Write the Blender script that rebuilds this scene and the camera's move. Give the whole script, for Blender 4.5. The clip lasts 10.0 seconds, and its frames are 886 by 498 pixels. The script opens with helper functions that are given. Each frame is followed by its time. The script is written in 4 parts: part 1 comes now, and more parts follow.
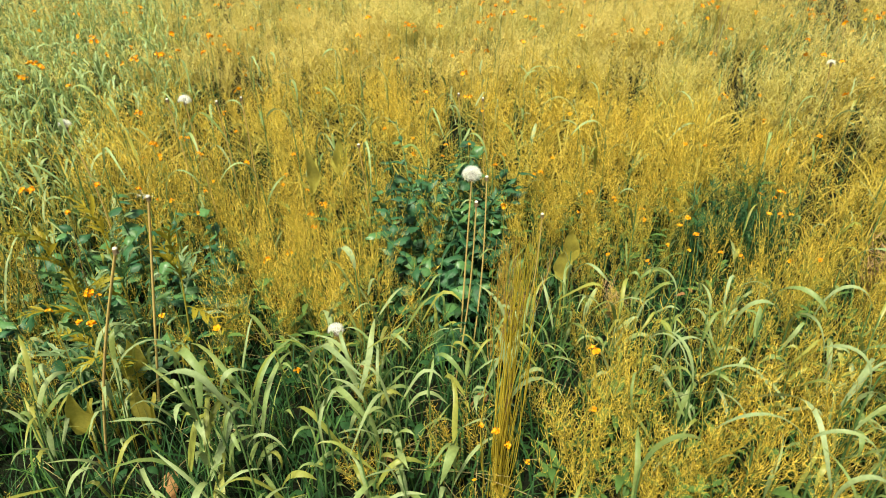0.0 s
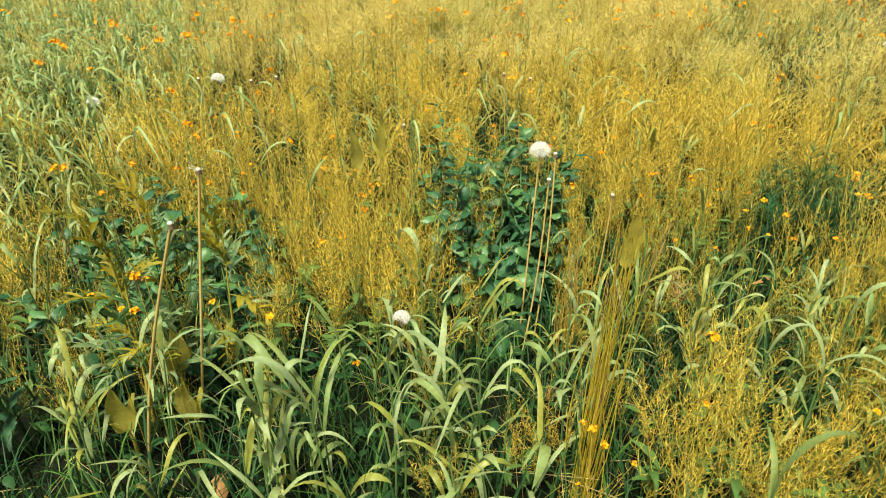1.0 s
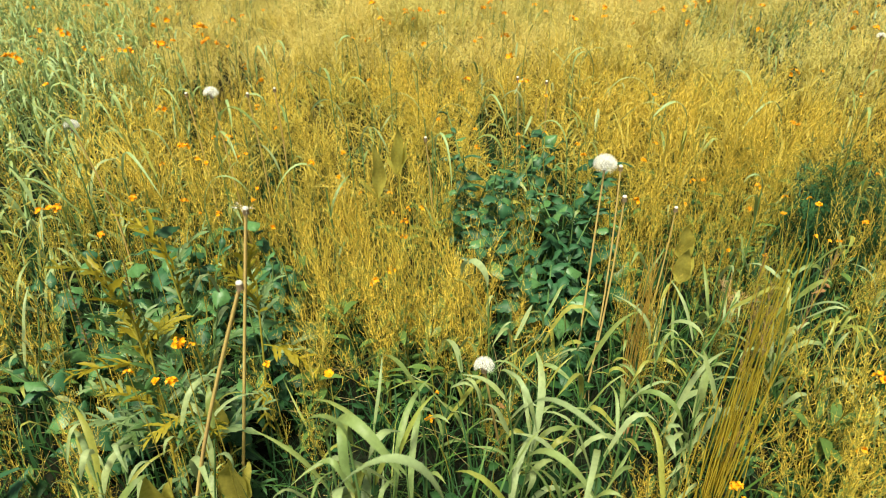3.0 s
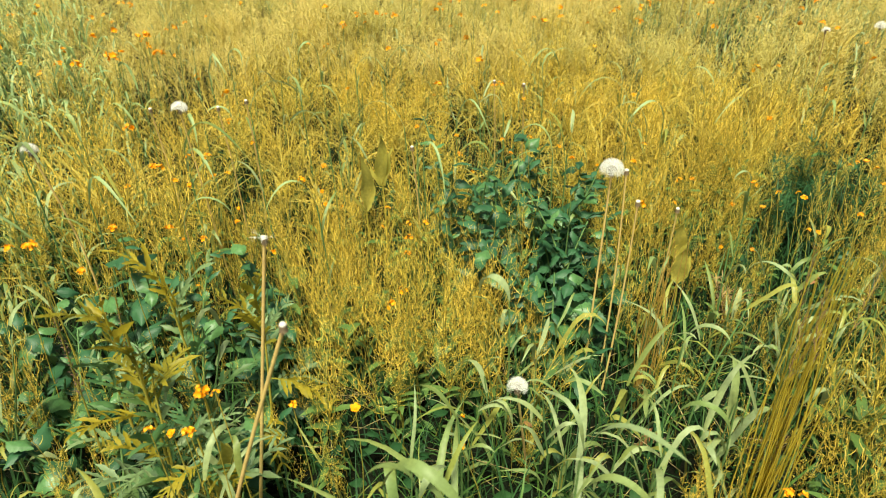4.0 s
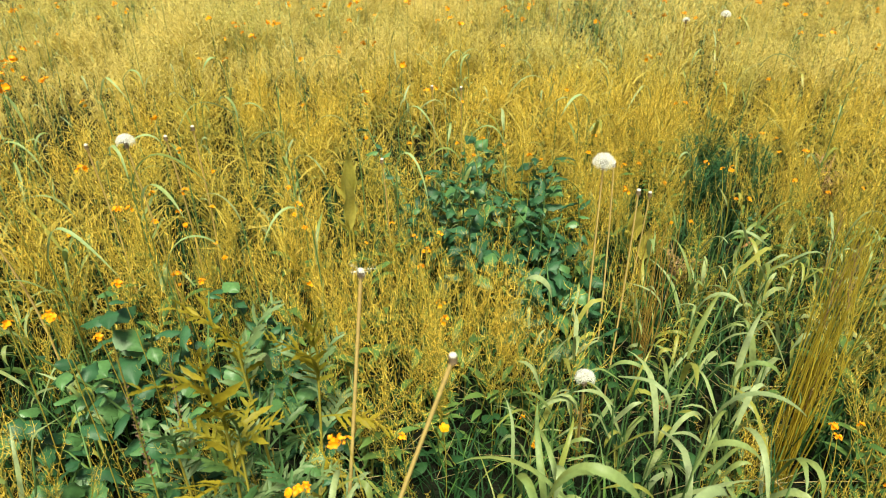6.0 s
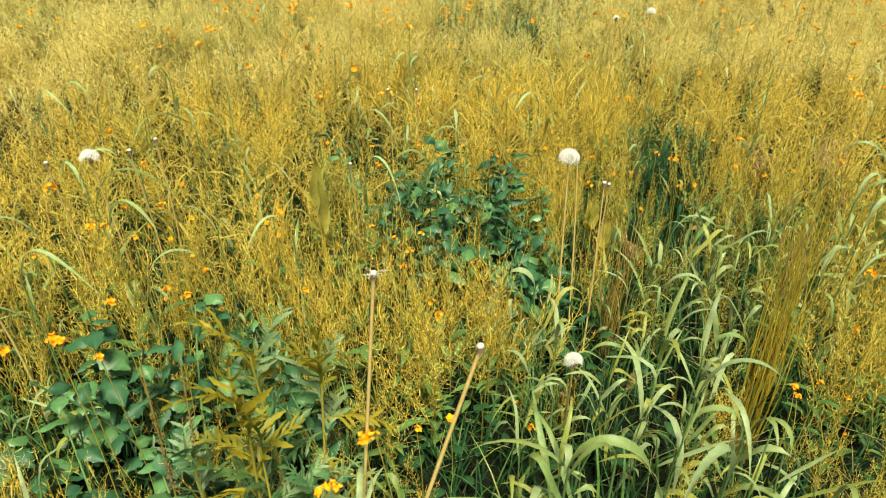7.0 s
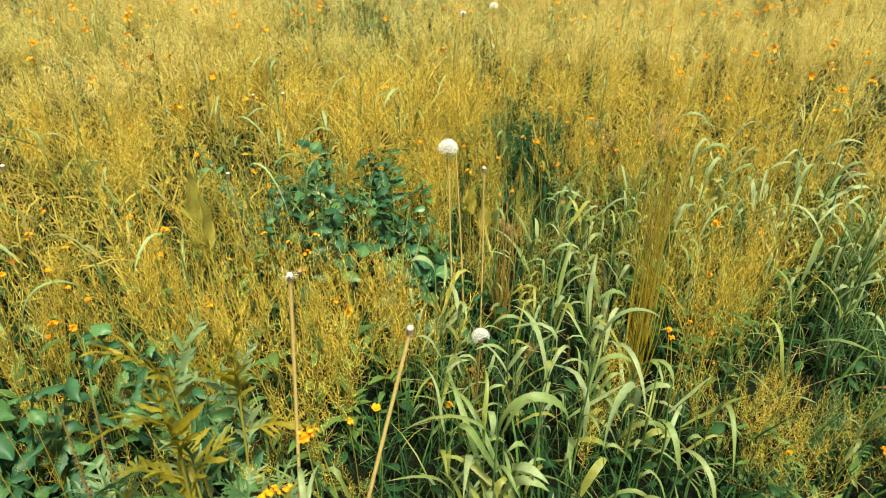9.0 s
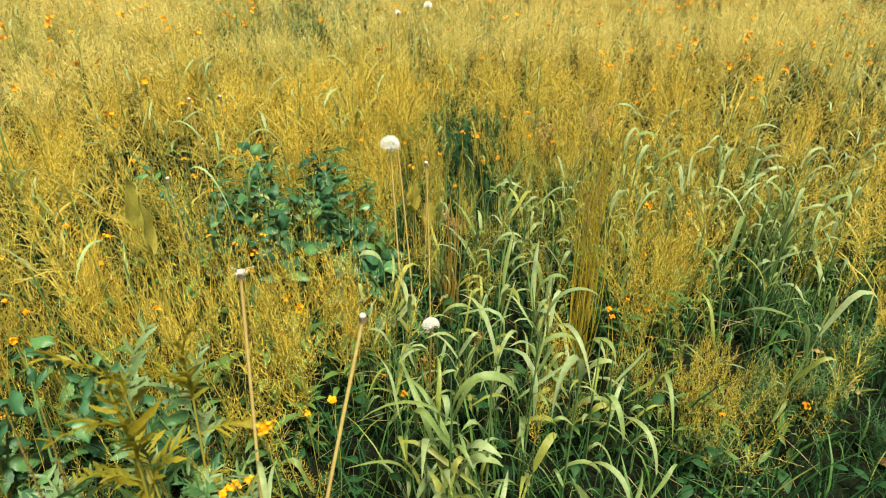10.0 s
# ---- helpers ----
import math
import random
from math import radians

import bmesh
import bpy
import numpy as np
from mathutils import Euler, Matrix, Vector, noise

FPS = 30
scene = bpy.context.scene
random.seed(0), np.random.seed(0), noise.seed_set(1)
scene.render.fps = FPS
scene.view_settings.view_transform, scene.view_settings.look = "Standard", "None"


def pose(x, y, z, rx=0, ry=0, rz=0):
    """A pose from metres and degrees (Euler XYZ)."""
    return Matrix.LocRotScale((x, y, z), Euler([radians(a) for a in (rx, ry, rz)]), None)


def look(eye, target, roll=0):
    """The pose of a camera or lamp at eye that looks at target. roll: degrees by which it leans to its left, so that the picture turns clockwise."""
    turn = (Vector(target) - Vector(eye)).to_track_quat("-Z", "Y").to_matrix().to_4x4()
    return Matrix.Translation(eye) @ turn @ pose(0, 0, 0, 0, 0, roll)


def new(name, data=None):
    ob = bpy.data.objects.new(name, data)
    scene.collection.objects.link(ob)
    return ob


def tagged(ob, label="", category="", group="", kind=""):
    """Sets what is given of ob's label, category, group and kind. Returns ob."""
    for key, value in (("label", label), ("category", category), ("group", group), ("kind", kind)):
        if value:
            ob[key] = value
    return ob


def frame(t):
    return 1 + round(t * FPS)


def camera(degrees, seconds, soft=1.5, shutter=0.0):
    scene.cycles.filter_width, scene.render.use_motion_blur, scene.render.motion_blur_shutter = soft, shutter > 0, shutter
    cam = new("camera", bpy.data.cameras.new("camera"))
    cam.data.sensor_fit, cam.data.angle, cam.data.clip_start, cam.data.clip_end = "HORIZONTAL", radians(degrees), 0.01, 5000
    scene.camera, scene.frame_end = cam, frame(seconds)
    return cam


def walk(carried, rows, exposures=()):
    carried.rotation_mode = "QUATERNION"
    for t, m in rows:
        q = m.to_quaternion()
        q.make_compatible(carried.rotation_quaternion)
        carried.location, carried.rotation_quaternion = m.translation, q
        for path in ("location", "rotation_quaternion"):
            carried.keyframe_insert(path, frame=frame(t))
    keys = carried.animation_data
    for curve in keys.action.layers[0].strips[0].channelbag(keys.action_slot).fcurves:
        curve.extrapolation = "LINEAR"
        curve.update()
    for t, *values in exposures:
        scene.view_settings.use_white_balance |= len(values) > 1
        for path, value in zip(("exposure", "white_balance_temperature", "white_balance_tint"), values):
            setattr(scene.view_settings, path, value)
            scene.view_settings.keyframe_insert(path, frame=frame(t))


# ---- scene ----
cam = camera(70.86, 10.0, soft=1.0)
cam.data.dof.use_dof, cam.data.dof.focus_distance, cam.data.dof.aperture_fstop = True, 1.2, 6.7
# seconds, eye x y z, yaw (to the left), pitch (up), roll
PATH = [
    (0.0, 0.0001, 0.0027, 1.0047, -0.009, -29.961, -0.001),
    (0.5, -0.0562, 0.0355, 0.9780, 0.089, -29.934, -0.034),
    (1.0, -0.1269, 0.0773, 0.9201, 0.226, -29.870, -0.184),
    (1.5, -0.1907, 0.1164, 0.9022, 0.297, -29.832, -0.198),
    (2.0, -0.2427, 0.1589, 0.8994, 0.227, -29.645, -0.282),
    (2.5, -0.2840, 0.1974, 0.9010, -2.307, -29.825, -0.330),
    (4.0, -0.4446, 0.3071, 0.9014, -11.906, -29.943, -0.302),
    (4.5, -0.4998, 0.3384, 0.9022, -15.557, -29.891, -0.348),
    (5.0, -0.5701, 0.3691, 0.9034, -19.902, -29.775, -0.357),
    (6.5, -0.7781, 0.4224, 0.9328, -31.078, -30.184, 0.183),
    (7.0, -0.8149, 0.4283, 0.9418, -34.645, -30.193, 0.228),
    (7.5, -0.8425, 0.4324, 0.9471, -37.891, -30.238, 0.296),
    (8.0, -0.8609, 0.4330, 0.9489, -41.671, -30.248, 0.381),
    (8.5, -0.8706, 0.4358, 0.9490, -45.049, -30.221, 0.363),
    (9.0, -0.8805, 0.4368, 0.9488, -48.724, -30.215, 0.447),
    (9.5, -0.8922, 0.4337, 0.9503, -51.877, -30.189, 0.503),
    (10.0, -0.9058, 0.4180, 0.9504, -54.466, -30.150, 0.522),
]

def along(x, y, z, yaw, pitch, roll):
    yaw, pitch = radians(yaw), radians(pitch)
    way = Vector((-math.sin(yaw) * math.cos(pitch), math.cos(yaw) * math.cos(pitch), math.sin(pitch)))
    return look((x, y, z), Vector((x, y, z)) + way, roll)


walk(cam, [(t, along(*r)) for t, *r in PATH], exposures=[(0.0, 0.95, 7000, 1), (10.0, 0.95, 7000, 1)])

# ---- light: a high bright overcast sky ----
SUN_EL, SUN_AZ = radians(65), radians(-158)
world = bpy.data.worlds.new("sky")
scene.world = world
world.use_nodes = True
wn = world.node_tree.nodes
sky = wn.new("ShaderNodeTexSky")
sky.sky_type, sky.sun_disc = "NISHITA", False
sky.sun_elevation, sky.sun_rotation = SUN_EL, SUN_AZ
sky.dust_density = 4.0
wn["Background"].inputs["Strength"].default_value = 0.05
world.node_tree.links.new(sky.outputs[0], wn["Background"].inputs["Color"])
sun = new("sun", bpy.data.lights.new("sun", "SUN"))
sun.data.energy, sun.data.angle, sun.data.color = 5.0, radians(16), (1.0, 0.95, 0.81)
sun_way = Vector((math.sin(SUN_AZ) * math.cos(SUN_EL), math.cos(SUN_AZ) * math.cos(SUN_EL), math.sin(SUN_EL)))
sun.matrix_world = look(sun_way * 30, (0, 0, 0))


# ---- materials ----
def plant_mat(name, a, b, rough=0.5, glow=0.3, c=None, patch=2.5, grain=180.0, spec=0.4, veins=0.0):
    """A leafy surface: each blade or pod between a and b, patches and fine grain over it, some light let through."""
    m = bpy.data.materials.new(name)
    m.use_nodes = True
    n, l = m.node_tree.nodes, m.node_tree.links
    p, out = n["Principled BSDF"], n["Material Output"]
    geo, info = n.new("ShaderNodeNewGeometry"), n.new("ShaderNodeObjectInfo")
    add = n.new("ShaderNodeMath")
    add.operation = "ADD"
    l.new(geo.outputs["Random Per Island"], add.inputs[0])
    l.new(info.outputs["Random"], add.inputs[1])
    half = n.new("ShaderNodeMath")
    half.operation = "MULTIPLY"
    half.inputs[1].default_value = 0.5
    l.new(add.outputs[0], half.inputs[0])
    big = n.new("ShaderNodeTexNoise")
    big.inputs["Scale"].default_value = patch
    big.inputs["Detail"].default_value = 3
    l.new(geo.outputs["Position"], big.inputs["Vector"])
    fine = n.new("ShaderNodeTexNoise")
    fine.inputs["Scale"].default_value = grain
    l.new(geo.outputs["Position"], fine.inputs["Vector"])
    mix = n.new("ShaderNodeMix")
    mix.data_type = "RGBA"
    mix.inputs["A"].default_value, mix.inputs["B"].default_value = (*a, 1), (*b, 1)
    l.new(half.outputs[0], mix.inputs["Factor"])
    ramp = n.new("ShaderNodeMapRange")
    ramp.inputs["From Min"].default_value, ramp.inputs["From Max"].default_value = 0.45, 0.65
    l.new(big.outputs["Fac"], ramp.inputs["Value"])
    mix2 = n.new("ShaderNodeMix")
    mix2.data_type = "RGBA"
    mix2.inputs["B"].default_value = (*(c or b), 1)
    scale = n.new("ShaderNodeMath")
    scale.operation = "MULTIPLY"
    scale.inputs[1].default_value = 0.6
    l.new(ramp.outputs[0], scale.inputs[0])
    l.new(scale.outputs[0], mix2.inputs["Factor"])
    l.new(mix.outputs["Result"], mix2.inputs["A"])
    hsv = n.new("ShaderNodeHueSaturation")
    val = n.new("ShaderNodeMapRange")
    val.inputs["To Min"].default_value, val.inputs["To Max"].default_value = 0.7, 1.3
    l.new(fine.outputs["Fac"], val.inputs["Value"])
    l.new(val.outputs[0], hsv.inputs["Value"])
    l.new(mix2.outputs["Result"], hsv.inputs["Color"])
    l.new(hsv.outputs[0], p.inputs["Base Color"])
    p.inputs["Roughness"].default_value = rough
    p.inputs["Specular IOR Level"].default_value = spec
    if veins:
        wv, bp = n.new("ShaderNodeTexVoronoi"), n.new("ShaderNodeBump")
        wv.feature = "DISTANCE_TO_EDGE"
        wv.inputs["Scale"].default_value = veins
        l.new(geo.outputs["Position"], wv.inputs["Vector"])
        bp.inputs["Strength"].default_value, bp.inputs["Distance"].default_value = 0.35, 0.0015
        l.new(wv.outputs["Distance"], bp.inputs["Height"])
        l.new(bp.outputs[0], p.inputs["Normal"])
    if glow > 0:
        tr, ms = n.new("ShaderNodeBsdfTranslucent"), n.new("ShaderNodeMixShader")
        l.new(hsv.outputs[0], tr.inputs["Color"])
        ms.inputs[0].default_value = glow
        l.new(p.outputs[0], ms.inputs[1])
        l.new(tr.outputs[0], ms.inputs[2])
        l.new(ms.outputs[0], out.inputs["Surface"])
    return m


POD = plant_mat("ripe_pods", (0.58, 0.39, 0.033), (0.97, 0.69, 0.12), 0.45, 0.36, (0.62, 0.50, 0.075), patch=3.0, spec=0.35)
# Pods of the far stands: distance haze is put into a paler colour.
POD_HAZE = plant_mat("haze_pale_pods", (0.60, 0.49, 0.14), (0.73, 0.61, 0.225), 0.65, 0.5, (0.54, 0.515, 0.175), patch=1.3, spec=0.1)
STEM = plant_mat("seed_stems", (0.33, 0.27, 0.04), (0.48, 0.37, 0.055), 0.5, 0.2, (0.20, 0.23, 0.04))
STALK_LEAF = plant_mat("stalk_leaves", (0.04, 0.11, 0.03), (0.10, 0.17, 0.04), 0.5, 0.2, spec=0.3)
# Lighter copy of the stalk leaves: olive, raised to brighten shaded gaps in the stands.
STALK_LEAF_LIT = plant_mat("gap_lit_stalk_leaves", (0.14, 0.16, 0.035), (0.32, 0.28, 0.06), 0.6, 0.35, (0.20, 0.20, 0.045), spec=0.15)
GRASS = plant_mat("broad_grass", (0.14, 0.225, 0.06), (0.27, 0.35, 0.13), 0.5, 0.4, (0.22, 0.24, 0.05), patch=14, spec=0.4)
GRASS_PALE = plant_mat("pale_grass", (0.22, 0.31, 0.135), (0.36, 0.43, 0.215), 0.5, 0.4, (0.28, 0.33, 0.10), patch=14, spec=0.35)
GLAUCOUS = plant_mat("glaucous_grass", (0.22, 0.34, 0.13), (0.35, 0.45, 0.21), 0.5, 0.4, (0.28, 0.35, 0.11), patch=10, spec=0.35)
GRASS_GOLD = plant_mat("yellowed_grass", (0.24, 0.26, 0.048), (0.37, 0.36, 0.085), 0.45, 0.38, (0.20, 0.27, 0.06))
CULM = plant_mat("grass_culms", (0.065, 0.16, 0.05), (0.14, 0.23, 0.07), 0.5, 0.15)
LEAF = plant_mat("dark_leaves", (0.015, 0.066, 0.027), (0.04, 0.122, 0.047), 0.52, 0.2, (0.024, 0.088, 0.034), patch=9, grain=60, spec=0.4, veins=260.0)
LEAF_PALE = plant_mat("pale_leaves", (0.05, 0.14, 0.042), (0.10, 0.22, 0.072), 0.42, 0.25, spec=0.5, veins=260.0)
LEAF_WEED = plant_mat("weed_leaves", (0.035, 0.11, 0.036), (0.095, 0.19, 0.065), 0.5, 0.3, (0.11, 0.16, 0.035), patch=12, spec=0.4)
WEED_PALE = plant_mat("pale_weed_leaves", (0.11, 0.20, 0.085), (0.22, 0.30, 0.14), 0.5, 0.35, (0.17, 0.24, 0.08), patch=12, spec=0.4)
LEAF_GOLD = plant_mat("yellowed_leaves", (0.25, 0.21, 0.017), (0.37, 0.30, 0.03), 0.5, 0.45, (0.18, 0.20, 0.03), patch=14, spec=0.25)
# Green darkened beyond the plants' own, as shade low between the stalks.
UNDER_SHADE = plant_mat("undergrowth", (0.008, 0.034, 0.012), (0.028, 0.08, 0.02), 0.6, 0.1, (0.012, 0.05, 0.016), spec=0.2)
FINE = plant_mat("fine_green_grass", (0.032, 0.10, 0.022), (0.11, 0.20, 0.036), 0.5, 0.25, (0.05, 0.13, 0.03), spec=0.3)
STRAW = plant_mat("straw", (0.25, 0.19, 0.075), (0.42, 0.33, 0.15), 0.7, 0.1)
BROWN = plant_mat("brown_panicles", (0.24, 0.155, 0.075), (0.38, 0.26, 0.13), 0.7, 0.15, spec=0.2)
PETAL = plant_mat("yellow_petals", (0.82, 0.29, 0.010), (0.86, 0.41, 0.016), 0.5, 0.3, spec=0.2)
PAPPUS = plant_mat("white_seed_hairs", (0.92, 0.92, 0.86), (0.95, 0.95, 0.9), 0.6, 0.5)
BUTTON = plant_mat("white_buttons", (0.5, 0.48, 0.42), (0.6, 0.58, 0.5), 0.7, 0.1)
BRACT = plant_mat("dark_bracts", (0.13, 0.095, 0.06), (0.22, 0.16, 0.095), 0.7, 0.1, spec=0.2)
TUFT = plant_mat("tuft_culms", (0.50, 0.40, 0.04), (0.72, 0.55, 0.075), 0.5, 0.4, (0.42, 0.38, 0.04))
# Fill between the stalks, its colour brightened to hide the shaded gaps.
LIT_FILL = plant_mat("gap_lit_fill", (0.48, 0.39, 0.08), (0.60, 0.49, 0.12), 0.6, 0.5, (0.42, 0.40, 0.10), spec=0.15)
DOCK = plant_mat("olive_dock_leaves", (0.44, 0.40, 0.075), (0.56, 0.50, 0.12), 0.5, 0.65, (0.48, 0.44, 0.09), patch=20, spec=0.2, veins=200.0)
RUST = plant_mat("rusty_stems", (0.42, 0.25, 0.05), (0.5, 0.33, 0.07), 0.5, 0.2)
SCAPE = plant_mat("dandelion_stems", (0.46, 0.34, 0.11), (0.52, 0.39, 0.14), 0.45, 0.15, (0.46, 0.30, 0.12), patch=9)


def soil_mat():
    m = bpy.data.materials.new("soil")
    m.use_nodes = True
    n, l = m.node_tree.nodes, m.node_tree.links
    p = n["Principled BSDF"]
    geo = n.new("ShaderNodeNewGeometry")
    big, fine = n.new("ShaderNodeTexNoise"), n.new("ShaderNodeTexNoise")
    big.inputs["Scale"].default_value, fine.inputs["Scale"].default_value = 4.0, 90.0
    fine.inputs["Detail"].default_value = 6
    for q in (big, fine):
        l.new(geo.outputs["Position"], q.inputs["Vector"])
    r = n.new("ShaderNodeValToRGB")
    # Almost black: the shade between the stalks is put into the soil colour.
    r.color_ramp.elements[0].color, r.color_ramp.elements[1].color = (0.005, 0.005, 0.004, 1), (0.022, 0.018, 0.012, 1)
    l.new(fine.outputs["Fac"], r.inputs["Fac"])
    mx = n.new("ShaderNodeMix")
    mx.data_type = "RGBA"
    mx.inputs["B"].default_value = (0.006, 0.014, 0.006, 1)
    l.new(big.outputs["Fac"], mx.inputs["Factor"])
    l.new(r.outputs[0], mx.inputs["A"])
    l.new(mx.outputs["Result"], p.inputs["Base Color"])
    p.inputs["Roughness"].default_value = 1.0
    p.inputs["Specular IOR Level"].default_value = 0.05
    b = n.new("ShaderNodeBump")
    b.inputs["Strength"].default_value, b.inputs["Distance"].default_value = 0.8, 0.02
    l.new(fine.outputs["Fac"], b.inputs["Height"])
    l.new(b.outputs[0], p.inputs["Normal"])
    return m


SOIL = soil_mat()

# ---- mesh tools ----
rng = np.random.default_rng(7)
UP = np.array((0.0, 0.0, 1.0))


def unit(v):
    v = np.asarray(v, float)
    return v / np.maximum(np.linalg.norm(v, axis=-1, keepdims=True), 1e-9)


class Geo:
    """Vertices and four-cornered faces, gathered piece by piece."""

    def __init__(self):
        self.v, self.f, self.m, self.count = [], [], [], 0

    def add(self, v, f, mat=0):
        self.v.append(v)
        self.f.append(f + self.count)
        self.m.append(np.full(len(f), mat))
        self.count += len(v)

    def put(self, other, m=np.eye(3), at=(0, 0, 0), shift=0):
        v, f, k = other.arrays()
        self.v.append(v @ np.asarray(m).T + at)
        self.f.append(f + self.count)
        self.m.append(k + shift)
        self.count += len(v)

    def arrays(self):
        if len(self.v) != 1:
            self.v, self.f, self.m = [np.concatenate(self.v)], [np.concatenate(self.f)], [np.concatenate(self.m)]
        return self.v[0], self.f[0], self.m[0]

    def mesh(self, name, *mats):
        v, f, k = self.arrays()
        me = bpy.data.meshes.new(name)
        me.vertices.add(len(v))
        me.vertices.foreach_set("co", v.astype(np.float32).ravel())
        me.loops.add(4 * len(f))
        me.loops.foreach_set("vertex_index", f.astype(np.int32).ravel())
        me.polygons.add(len(f))
        me.polygons.foreach_set("loop_start", np.arange(0, 4 * len(f), 4, dtype=np.int32))
        for q in mats:
            me.materials.append(q)
        me.polygons.foreach_set("material_index", k.astype(np.int32))
        me.polygons.foreach_set("use_smooth", np.ones(len(f), bool))
        me.update(calc_edges=True)
        me.validate()
        return me


def tube(g, path, radii, sides=3, mat=0):
    path, radii = np.asarray(path, float), np.asarray(radii, float)
    t = unit(np.gradient(path, axis=0))
    ref = np.array((0.31, 0.17, 0.93)) if abs(t[0][2]) < 0.9 else np.array((1.0, 0.2, 0.0))
    a = unit(np.cross(t, ref))
    b = np.cross(t, a)
    ang = np.arange(sides) * 2 * np.pi / sides
    v = path[:, None] + radii[:, None, None] * (a[:, None] * np.cos(ang)[None, :, None] + b[:, None] * np.sin(ang)[None, :, None])
    n = len(path)
    i, j = np.meshgrid(np.arange(n - 1), np.arange(sides), indexing="ij")
    k = (j + 1) % sides
    f = np.stack([i * sides + j, i * sides + k, (i + 1) * sides + k, (i + 1) * sides + j], -1).reshape(-1, 4)
    g.add(v.reshape(-1, 3), f, mat)


def blade(g, path, widths, side, fold=0.25, mat=0, across=2):
    """A leaf along a path, folded along its midrib."""
    path, widths = np.asarray(path, float), np.asarray(widths, float)
    t = unit(np.gradient(path, axis=0))
    s = unit(np.broadcast_to(side, path.shape) - t * (t * side).sum(-1, keepdims=True))
    nrm = np.cross(s, t)
    u = np.linspace(-1, 1, across + 1)
    v = path[:, None] + widths[:, None, None] / 2 * (s[:, None] * u[None, :, None] + nrm[:, None] * (np.abs(u) * fold)[None, :, None])
    n, c = len(path), across + 1
    i, j = np.meshgrid(np.arange(n - 1), np.arange(across), indexing="ij")
    f = np.stack([i * c + j, i * c + j + 1, (i + 1) * c + j + 1, (i + 1) * c + j], -1).reshape(-1, 4)
    g.add(v.reshape(-1, 3), f, mat)


def turn_z(a, s=1.0, lean=0.0, way=0.0):
    m = Matrix.Rotation(way, 3, "Z") @ Matrix.Rotation(lean, 3, "X") @ Matrix.Rotation(-way, 3, "Z") @ Matrix.Rotation(a, 3, "Z")
    return np.array(m) * s


def link(name, mesh, parent, at=(0, 0, 0), m=None, label=""):
    ob = new(name, mesh)
    ob.parent = parent
    mat = Matrix.Translation(at)
    if m is not None:
        mat = mat @ Matrix([list(r) for r in m]).to_4x4()
    ob.matrix_basis = mat
    return tagged(ob, label)


def thing(name, at, label, category, group=""):
    ob = new(name)
    ob.empty_display_size = 0.05
    ob.location = at
    return tagged(ob, label, category, group)


# ---- plan of the meadow ----
def blob(x, y, cx, cy, rx, ry, turn=0.0):
    c, s = math.cos(turn), math.sin(turn)
    dx, dy = x - cx, y - cy
    return ((dx * c + dy * s) / rx) ** 2 + ((dy * c - dx * s) / ry) ** 2


def wave(x, y, s=1.0, k=0.0):
    return noise.noise(Vector((x * s, y * s, k)))


def rise(x, y):
    """The ground's height."""
    return 0.03 * wave(x, y, 0.7, 3.1) + 0.012 * wave(x, y, 3.0, 1.7)


def grass_side(x, y):
    """0 to 1: where pale broad grass takes over from the seed stalks."""
    if y < 1.05:
        return 0.0
    edge = -0.92 - 0.30 * max(0.0, y - 1.5) - 0.9 * max(0.0, 1.5 - y) + 0.22 * wave(x, y, 1.6, 5)
    return min(1.0, max(0.0, (edge + 0.35 - x) / 0.55))


